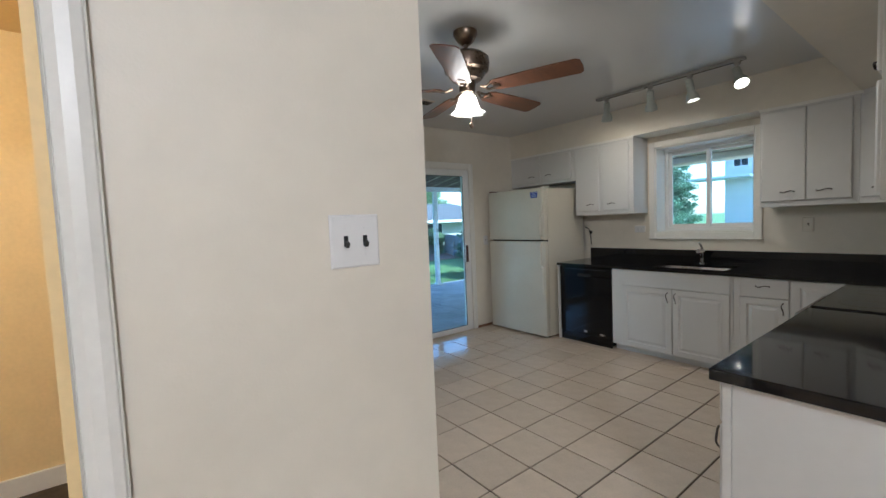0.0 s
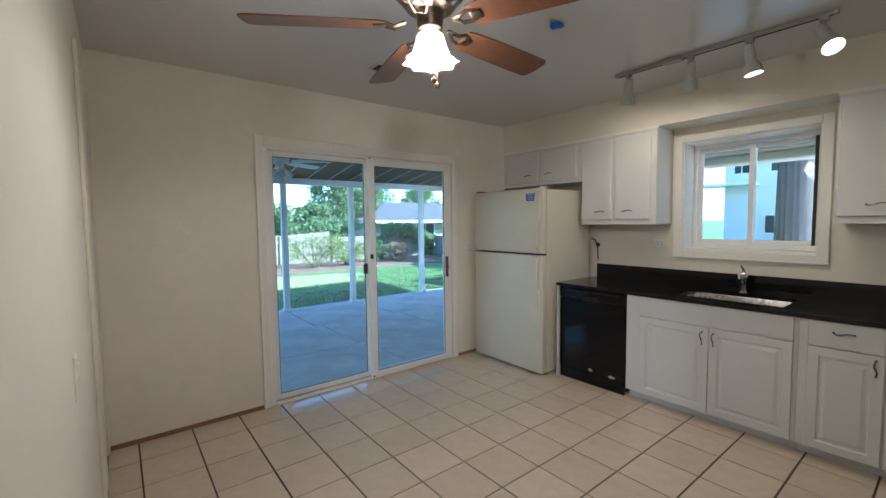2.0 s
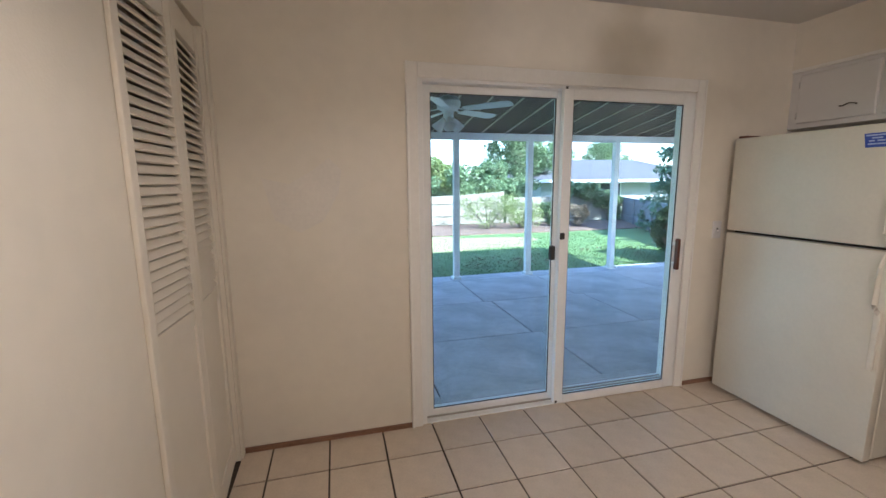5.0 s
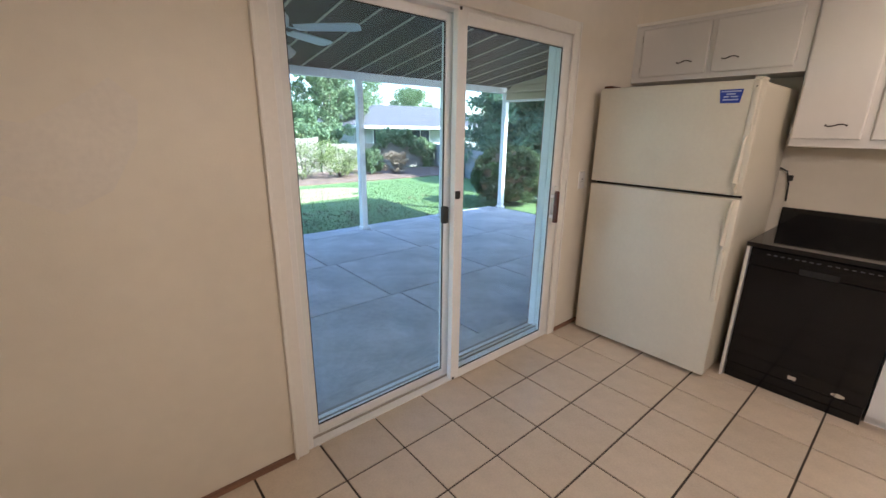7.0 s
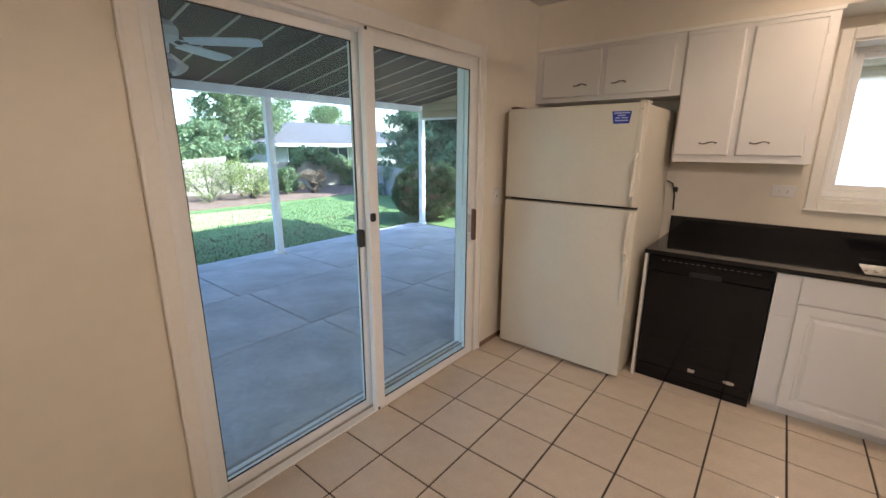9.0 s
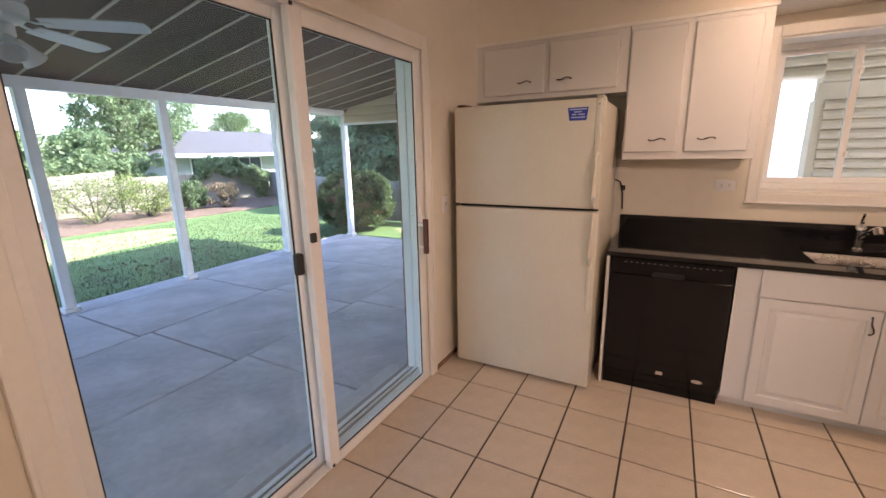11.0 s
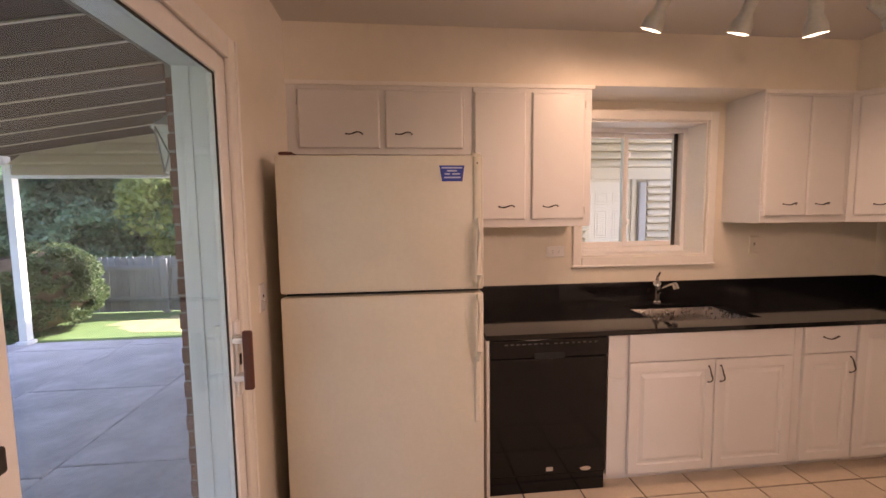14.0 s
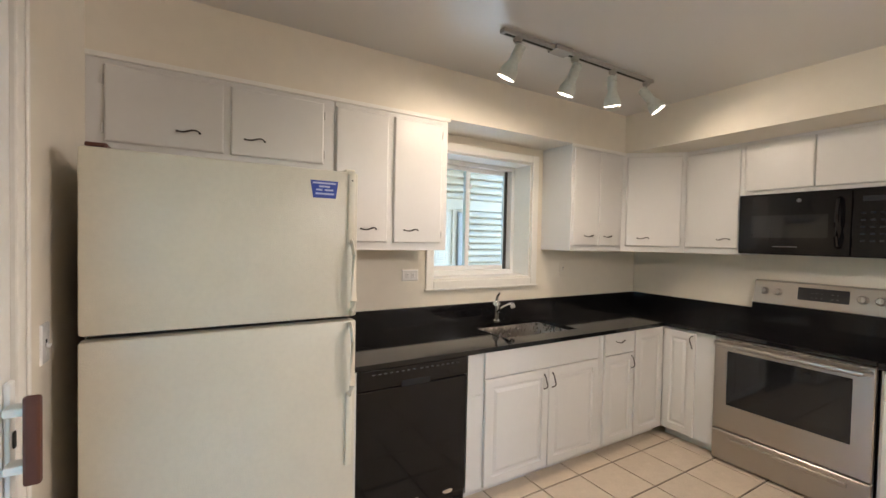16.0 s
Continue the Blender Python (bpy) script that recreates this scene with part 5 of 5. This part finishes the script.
def tree(x, y, height, crown_r, label, mat, seed, clumps=70, per=260, leaf_size=0.085, trunk_r=0.18, crown_low=0.3, name="tree"):
    """A tapered trunk, limbs and an uneven crown of leaf clumps."""
    r = random.Random(seed)
    t = thing(name, (x, y, GZ), label, "tree")
    bm = bmesh.new()
    pts = [(x + r.uniform(-0.1, 0.1) * k, y + r.uniform(-0.1, 0.1) * k, GZ + height * 0.85 * k / 5) for k in range(6)]
    tube(bm, pts, [trunk_r * (1 - 0.17 * k) for k in range(6)], 10)
    part("trunk", bm, BARK, t)
    centres, radii = [], []
    for k in range(clumps):
        f = r.random()
        z = GZ + height * (crown_low + (1 - crown_low) * f)
        prof = math.sin(math.pi * (0.15 + 0.8 * f)) ** 0.7
        a, q = r.uniform(0, 2 * math.pi), crown_r * prof * math.sqrt(r.random()) * r.uniform(0.8, 1.15)
        centres.append((x + q * math.cos(a), y + q * math.sin(a), z))
        radii.append(crown_r * r.uniform(0.14, 0.30))
    bm = bmesh.new()
    for c in centres[::6]:
        z0 = GZ + height * r.uniform(0.3, 0.5)
        mid = ((x + c[0]) / 2, (y + c[1]) / 2, (z0 + c[2]) / 2 + 0.15)
        tube(bm, [(x, y, z0), mid, c], [trunk_r * 0.35, trunk_r * 0.22, 0.02], 6)
    part("limbs", bm, BARK, t)
    leaf_cloud("crown", centres, radii, per, leaf_size, mat, t, seed)
    return t


def conifer(x, y, height, radius, label, seed, per=90):
    r = random.Random(seed)
    t = thing("conifer", (x, y, GZ), label, "tree")
    bm = bmesh.new()
    tube(bm, [(x, y, GZ), (x, y, GZ + height * 0.97)], [0.20, 0.02], 8)
    part("trunk", bm, BARK, t)
    centres, radii = [], []
    bm = bmesh.new()
    layers = int(height / 0.42)
    for k in range(layers):
        f = k / layers
        z, q = GZ + 0.5 + (height - 0.5) * f, radius * (1 - f) ** 0.8
        n = max(4, int(13 * (1 - f)))
        for i in range(n):
            a = 2 * math.pi * i / n + r.uniform(-0.3, 0.3)
            ql = q * r.uniform(0.75, 1.12)
            if k % 2 == 0:
                tube(bm, [(x, y, z + 0.1), (x + ql * math.cos(a), y + ql * math.sin(a), z - 0.15)], [0.03, 0.008], 4)
            for g in (0.35, 0.62, 0.9):
                centres.append((x + ql * g * math.cos(a), y + ql * g * math.sin(a), z - 0.18 * g + r.uniform(-0.28, 0.28)))
                radii.append(0.24 + 0.34 * q / radius * (1.15 - g))
    part("limbs", bm, BARK, t)
    leaf_cloud("crown", centres, radii, per, 0.075, NEEDLE, t, seed, flat=0.6, shell=0.1)
    return t


# round clipped bush by the corner post
bush = thing("bush", (8.30, 8.55, GZ), "round clipped evergreen bush at the patio's corner", "bush")
r = random.Random(3)
bc, br_ = [], []
for i in range(260):
    z = r.uniform(-0.75, 1)
    a = r.uniform(0, 2 * math.pi)
    q = math.sqrt(max(0, 1 - z * z))
    bc.append((8.30 + 0.82 * q * math.cos(a), 8.55 + 0.82 * q * math.sin(a), 0.36 + 0.66 * z))
    br_.append(r.uniform(0.08, 0.13))
leaf_cloud("foliage", bc, br_, 150, 0.026, HEDGE, bush, 5, shell=0.2)
bm = bmesh.new()
for i in range(60):
    c = bc[r.randrange(260)]
    tube(bm, [(8.30, 8.55, GZ), ((8.30 + c[0]) / 2, (8.55 + c[1]) / 2, (GZ + c[2]) / 2 + 0.1), c], [0.018, 0.010, 0.004], 4)
part("twigs", bm, HEDGEDEAD, bush)
bm = bmesh.new()
bmesh.ops.create_icosphere(bm, subdivisions=3, radius=1, matrix=Matrix.Translation((8.30, 8.55, 0.34)) @ Matrix.Diagonal((0.74, 0.74, 0.60, 1)))
for v in bm.verts:
    v.co += v.co.normalized() * noise.noise(v.co * 4) * 0.06
part("core", bm, HEDGEDEAD, bush, "dark twiggy inside of the bush")

conifer(12.9, 12.3, 8.5, 2.2, "tall dark green spruce behind the bush", 21)
conifer(14.6, 10.6, 9.0, 3.0, "tall dark green spruce beyond the picket fence", 22)
conifer(24.5, 10.9, 9.5, 1.9, "blue green spruce at the side of the yard", 24)
conifer(17.0, 15.0, 10.0, 3.2, "tall dark green spruce in the next yard", 23)
tree(13.2, 8.0, 5.2, 2.1, "yellow green leafy tree beyond the picket fence", LEAFLIGHT, 31, crown_low=0.15)
tree(1.2, 22.5, 3.9, 2.4, "broad green leafy tree beyond the back fence", LEAF, 32, crown_low=0.15, trunk_r=0.1)
tree(5.6, 21.8, 2.7, 1.9, "rounded yellow green tree beyond the back fence", LEAFLIGHT, 33, crown_low=0.12, trunk_r=0.1)
tree(9.0, 22.8, 2.7, 1.7, "rounded green tree beyond the back fence", LEAF, 40, crown_low=0.12, trunk_r=0.1)
tree(-3.6, 20.5, 5.6, 2.8, "broad green leafy tree beyond the back fence", LEAF, 34)
tree(-8.2, 22.0, 6.5, 3.0, "green leafy tree beyond the back fence", LEAFLIGHT, 35)
tree(12.2, 26.0, 6.6, 2.3, "tall green tree beside the neighbouring house", LEAF, 36)
tree(19.0, 37.0, 6.6, 3.4, "tall green tree behind the neighbouring house", LEAF, 37)
tree(26.0, 37.0, 5.2, 2.4, "green tree showing above the neighbouring roof", LEAF, 41)
tree(0.4, 14.6, 4.2, 1.3, "small leafy tree on the lawn", LEAF, 38, crown_low=0.12, leaf_size=0.08, trunk_r=0.08)
tree(27.0, 24.0, 9.0, 4.0, "tall green tree in the distance", LEAF, 39)


def shrub(x, y, h, rad, label, mat, seed, size=0.05):
    t = thing("shrub", (x, y, GZ), label, "shrub")
    rr = random.Random(seed)
    cs = [(x + rad * rr.uniform(-1, 1) * 0.8, y + rad * rr.uniform(-0.6, 0.6), GZ + h * rr.uniform(0.2, 0.95)) for _ in range(30)]
    leaf_cloud("foliage", cs, [rad * rr.uniform(0.2, 0.34) for _ in cs], 120, size, mat, t, seed)
    bm = bmesh.new()
    for c in cs[::2]:
        tube(bm, [(x, y, GZ), ((x + c[0]) / 2, (y + c[1]) / 2, (GZ + c[2]) / 2 + 0.05), c], [0.02, 0.012, 0.005], 5)
    part("stems", bm, BARK, t)


shrub(6.1, 15.6, 1.35, 1.1, "feathery yellow green shrub in the mulch bed", LEAFLIGHT, 41, 0.03)
shrub(7.4, 15.6, 1.05, 0.8, "feathery green shrub in the mulch bed", LEAFLIGHT, 42, 0.03)
shrub(9.7, 15.5, 0.85, 0.5, "sparse brownish shrub in the mulch bed", TWIGGY, 43, 0.03)
shrub(0.2, 15.9, 1.0, 0.9, "green shrub in the mulch bed", LEAF, 44)
shrub(8.9, 15.9, 0.95, 0.45, "low green shrub in the mulch bed", LEAF, 45)
for k, (x, h, rad, mt) in enumerate(((-7.5, 3.4, 1.3, LEAF), (-5.0, 2.6, 1.2, LEAFLIGHT), (-2.6, 3.2, 1.4, LEAF), (-0.2, 2.4, 1.2, LEAFLIGHT), (2.2, 3.2, 1.3, LEAF),
                                     (4.4, 2.5, 1.2, LEAF), (6.6, 3.3, 1.2, LEAF), (8.6, 2.4, 1.1, LEAF))):
    shrub(x, 18.6 + 0.5 * (k % 3), 0.72 * h, rad, ("tall green bush behind the cream fence", "yellow green bush behind the cream fence")[mt is LEAFLIGHT], mt, 70 + k, 0.08)
# vine hanging over the fence
t = thing("vine", (11.5, 17.35, 0.5), "green climbing vine spilling over the cream fence", "vine")
rr = random.Random(51)
cs = [(10.0 + 3.1 * k / 40 + rr.uniform(-0.2, 0.2), 17.3 + rr.uniform(-0.15, 0.1), 0.80 + rr.uniform(-0.30, 0.22) + 0.3 * math.sin(k / 8)) for k in range(40)]
cs += [(12.6 + rr.uniform(-0.15, 0.15), 17.25, -0.3 + 0.1 * k) for k in range(11)]
leaf_cloud("leaves", cs, [rr.uniform(0.16, 0.30) for _ in cs], 120, 0.07, LEAF, t, 52)

# grass tufts near the patio, and fallen leaves
g = np.random.RandomState(7)
n = 26000
gx, gy = g.uniform(-3, 9, n), 8.23 + 5.5 * g.rand(n) ** 1.6
hh, an = g.uniform(0.02, 0.05, n), g.uniform(0, 6.283, n)
dx, dy = np.cos(an) * 0.006, np.sin(an) * 0.006
V = np.stack([np.stack([gx - dx, gy - dy, np.full(n, GZ)], 1), np.stack([gx + dx, gy + dy, np.full(n, GZ)], 1), np.stack([gx + g.normal(0, 0.012, n), gy + g.normal(0, 0.012, n), GZ + hh], 1)], 1).reshape(-1, 3)
data = bpy.data.meshes.new("grass")
data.from_pydata(V.tolist(), [], np.arange(3 * n).reshape(-1, 3).tolist())
data.materials.append(GRASS)
tagged(new("grass", data), "green mown grass blades along the patio", "grass", kind="stuff")
fl = leaf_cloud("fallen_leaves", [(g.uniform(1, 8), g.uniform(8.4, 10.5), GZ + 0.045) for _ in range(36)], [0.16] * 36, 12, 0.028, MULCH, None, 77, flat=0.06, kind="stuff")
tagged(fl, "dry brown fallen leaves scattered on the lawn", "fallen leaves")


bm = bmesh.new()
rr = random.Random(15)
for i in range(230):
    x = -3.4 + i * 0.0465
    s = rr.uniform(0.014, 0.024)
    bmesh.ops.create_icosphere(bm, subdivisions=1, radius=1, matrix=Matrix.Translation((x, 8.245 + rr.uniform(-0.012, 0.012), GZ + 0.035)) @ Matrix.Diagonal((s, s, s * 1.6, 1)))
tagged(part("edging_stones", bm, CONCRETE), "row of small pale edging stones between slab and lawn", "edging stones", kind="stuff")


# ---- neighbouring houses ----
def window_unit(house, m, w, h, label="dark house window in a white frame"):
    wn_ = part("window", bx(0, w, 0, h, 0, 0.02, 0, m), DARKGLASS, house, label)
    bm = bmesh.new()
    frame_bars(bm, -0.05, w + 0.05, -0.05, h + 0.05, 0.05, 0.0, 0.05, m, 0)
    box(bm, w / 2 - 0.02, w / 2 + 0.02, 0, h, 0.02, 0.04, 0, m)
    part("frame", bm, VINYL, wn_)


house = thing("house", (15.5, 27.5, GZ), "low grey-roofed bungalow beyond the back fence", "house")
part("wall", bx(12.9, 25.0, 24.5, 31.0, GZ, 1.50), material("pale grey house wall", (0.42, 0.43, 0.43), 0.8), house)
bm = bmesh.new()
x0, x1, y0, y1, ze, zr = 11.9, 26.0, 23.6, 32.0, 1.50, 2.95
a = [bm.verts.new(p) for p in ((x0, y0, ze), (x1, y0, ze), (x1, y1, ze), (x0, y1, ze))]
b = [bm.verts.new(p) for p in ((x0 + 4.6, (y0 + y1) / 2, zr), (x1 - 3.8, (y0 + y1) / 2, zr))]
for f in ((a[0], a[1], b[1], b[0]), (a[1], a[2], b[1]), (a[2], a[3], b[0], b[1]), (a[3], a[0], b[0]), a[::-1]):
    bm.faces.new(f)
part("roof", bm, ROOFING, house, "pale grey shingle hip roof")
part("fascia", bx(x0 - 0.03, x1 + 0.03, y0 - 0.05, y0, ze - 0.12, ze + 0.05), POST, house, "white eave board")
window_unit(house, side(17.0, 24.5, 0.35, "-y"), 1.5, 0.95)
window_unit(house, side(14.2, 24.5, 0.35, "-y"), 1.2, 0.95)

# two-storey white house seen through the sink window
h2 = thing("house", (32, 6, GZ), "two-storey white sided house beyond the side yard", "house")
bm = bmesh.new()
for k in range(30):
    z = GZ + k * 0.2
    box(bm, 29.96 + 0.0, 38, 2.0, 9.7, z, z + 0.198)
part("wall", bm, WHITESIDING, h2)
bm = bmesh.new()
v = [bm.verts.new(p) for p in ((29.3, 1.4, 5.6), (29.3, 10.4, 5.6), (34, 10.4, 7.8), (34, 1.4, 7.8), (38.7, 10.4, 5.6), (38.7, 1.4, 5.6))]
for f in ((0, 1, 2, 3), (3, 2, 4, 5), (0, 3, 5), (1, 4, 2), (1, 0, 5, 4)):
    bm.faces.new([v[i] for i in f])
part("roof", bm, ROOFING, h2)
part("porch_roof", bx(28.2, 30.0, 7.9, 11.3, 3.3, 3.45, 0.02), POST, h2, "white side porch roof")
for y in (9.2, 7.4, 5.4):
    window_unit(h2, side(29.96, y, 4.1, "-x"), 0.75, 1.1)
for y in (7.6, 5.6):
    window_unit(h2, side(29.96, y, 0.55, "-x"), 0.9, 1.0)
conifer(21.0, 11.4, 9.0, 3.0, "dark green spruce beyond the side yard", 61)

# breezeway wall and header opposite the sink window
BWX = 9.0
bw = thing("breezeway_wall", (BWX, -1.5, 0), "cream lap-sided outbuilding wall with a white six-panel door", "outbuilding", kind="structure")
SG = -0.04
part("backing", bx(BWX + 0.02, BWX + 0.3, -7.0, 0.40, SG, 3.2), SIDING, bw)
part("backing", bx(BWX + 0.02, BWX + 0.3, 0.40, 6.5, 2.36, 3.2), SIDING, bw)
DYL, DYR, DTOP = -0.66, -1.50, 2.0


def lap(y0, y1, z0, z1, step):
    n = int(round((z1 - z0) / step))
    for k in range(n):
        z = z0 + k * step
        bm = bmesh.new()
        prof = [(0.019, 0.0), (0.015, 0.0), (-0.060, 0.06), (-0.078, 0.22), (-0.066, 0.55), (-0.030, 0.85), (0.015, 1.0), (0.019, 1.0)]
        a = [bm.verts.new((BWX + d, y0, z + f * step)) for d, f in prof]
        b = [bm.verts.new((BWX + d, y1, z + f * step)) for d, f in prof]
        bm.faces.new(a), bm.faces.new(b[::-1])
        for i in range(len(prof)):
            j = (i + 1) % len(prof)
            bm.faces.new((a[i], a[j], b[j], b[i]))
        bmesh.ops.recalc_face_normals(bm, faces=bm.faces)
        part("siding_course", bm, SIDING, bw)


lap(DYL + 0.08, 0.34, SG, 2.04, 0.139)
lap(-7.0, DYR - 0.30, SG, 2.04, 0.139)
lap(-7.0, 0.40, 2.28, 3.19, 0.152)
lap(0.40, 6.5, 2.36, 3.19, 0.166)
bm = bmesh.new()
box(bm, BWX - 0.03, BWX + 0.019, -7.0, 0.44, 2.05, 2.27, 0.004), box(bm, BWX - 0.03, BWX + 0.31, 0.34, 0.44, SG, 2.05, 0.004)
box(bm, BWX - 0.03, BWX + 0.019, DYL, DYL + 0.08, SG, 2.05), box(bm, BWX - 0.03, BWX + 0.019, DYR - 0.08, DYR, SG, 2.05)
part("trim_board", bm, SIDING, bw, "cream trim boards")
part("downspout", bx(BWX - 0.09, BWX - 0.02, DYR - 0.26, DYR - 0.12, SG, 2.0, 0.02), TRACKGREY, bw, "grey metal downspout")
m = side(BWX + 0.01, DYL, SG, "-x")
dww, dh = DYL - DYR, DTOP - SG
part("door", bx(0, dww, 0, dh, -0.03, 0, 0, m), CREAMDOOR, bw, "white six-panel door")
door6 = bw.children[-1]
for cx in (0.12, dww / 2 + 0.05):
    for za, zb in ((0.22, 0.85), (0.98, 1.52), (1.62, 1.86)):
        bm = bmesh.new()
        rings(bm, dww / 2 - 0.17, zb - za, [(0, 0.0), (0.008, 0.008), (0.02, 0.008), (0.035, 0.001), (0.06, 0.009)], m @ Matrix.Translation((cx, za, 0)), back=False)
        part("panel", bm, CREAMDOOR, door6)
# big trunk in the side yard
t = thing("tree", (16.0, 3.45, GZ), "thick grey furrowed tree trunk in the side yard", "tree trunk")
bm = bmesh.new()
lathe(bm, [(0.62, 0), (0.50, 0.4), (0.44, 1.2), (0.42, 3.0), (0.40, 6.0)], Matrix.Translation((16.0, 3.45, GZ)), 48, wave=lambda j, a: 0.035 * math.sin(17 * a + j) + 0.02 * math.sin(29 * a))
part("trunk", bm, BARK, t, smooth=True)
# unseen slab, added only to keep direct sun off the patio
struct("roof", bx(4.28, BWX + 0.4, -2.6, 4.3, 3.2, 3.3), ROOFING, "added unseen slab over the side passage that shades the patio")

# ---- pieces of floors and walls ----
def shared_box(name, w, d, h, bevel, mat):
    bm = bmesh.new()
    box(bm, 0, w, 0, d, 0, h)
    if bevel:
        top = [e for e in bm.edges if all(v.co.z > h - 1e-5 for v in e.verts)]
        bmesh.ops.bevel(bm, geom=top, offset=bevel, segments=1, affect="EDGES")
    data = bpy.data.meshes.new(name)
    bm.to_mesh(data)
    bm.free()
    data.materials.append(mat)
    return data


TPX, TPY, GAP = 0.2975, 0.3065, 0.009
TX, TY = 2.076, 2.930
mesh_cache = {}
rt = random.Random(12)
far = bmesh.new()
for i in range(-18, 9):
    for j in range(-22, 4):
        x0, x1 = TX + i * TPX + GAP / 2, TX + (i + 1) * TPX - GAP / 2
        y0, y1 = TY + j * TPY + GAP / 2, TY + (j + 1) * TPY - GAP / 2
        lo = LX if y0 > 0.45 else -3.0
        x0, x1, y1 = max(x0, lo), min(x1, WX), min(y1, SY + 0.02)
        if x1 - x0 < 0.01 or y1 - y0 < 0.01 or (y0 > NY - 0.02 and x1 < LX):
            continue
        if x0 > 3.42 and y1 < 2.5 or (y1 < 0.03 and x0 > 1.0):
            continue
        if y0 < -0.75 or x0 < -0.8:
            box(far, x0, x1, y0, y1, -0.006, 0.0)
            continue
        key = (round(x1 - x0, 3), round(y1 - y0, 3))
        if key not in mesh_cache:
            mesh_cache[key] = shared_box("tile", key[0], key[1], 0.006, 0.0015, TILE)
        ob = new("tile", mesh_cache[key])
        ob.location = (x0, y0, -0.006)
        ob.rotation_euler = (radians(rt.uniform(-0.05, 0.05)), radians(rt.uniform(-0.05, 0.05)), 0)
        ob.parent = floor
part("tiles", far, TILE, floor, "cream ceramic floor tiles", kind="stuff")

for y0, y1, shift in ((3.905, 5.200, 0.055), (5.200, 6.445, -0.050), (6.445, 7.690, -0.155), (7.690, 8.000, -0.220)):
    for i in range(-5, 4):
        x0 = max(-3.6, 2.755 + shift + i * 1.42)
        x1 = min(7.235, 2.755 + shift + (i + 1) * 1.42)
        if x1 - x0 < 0.05:
            continue
        key = (round(x1 - x0, 3), round(y1 - y0, 3))
        if key not in mesh_cache:
            mesh_cache[key] = shared_box("concrete_panel", key[0] - 0.014, key[1] - 0.014, 0.014, 0.006, CONCRETE)
        ob = new("concrete_panel", mesh_cache[key])
        ob.location = (x0 + 0.007, y0 + 0.007, PZ - 0.012)
        ob.parent = patio

brick_mesh = shared_box("brick", 0.195, 0.010, 0.057, 0, BRICK)
jamb_mesh = shared_box("brick", 0.010, 0.090, 0.057, 0, BRICK)
k = 0
for row in range(44):
    z = GZ + 0.11 + row * 0.067
    if z > 2.6:
        break
    for c in range(6):
        x = 3.037 + c * 0.205 + (0.1 if row % 2 else 0)
        if x < 4.1:
            ob = new("brick", brick_mesh)
            ob.location, ob.parent = (x, 3.747, z), outer
    if z < 1.95:
        ob = new("brick", jamb_mesh)
        ob.location, ob.parent = (3.028 + (0.004 if row % 2 else 0), 3.660, z), outer
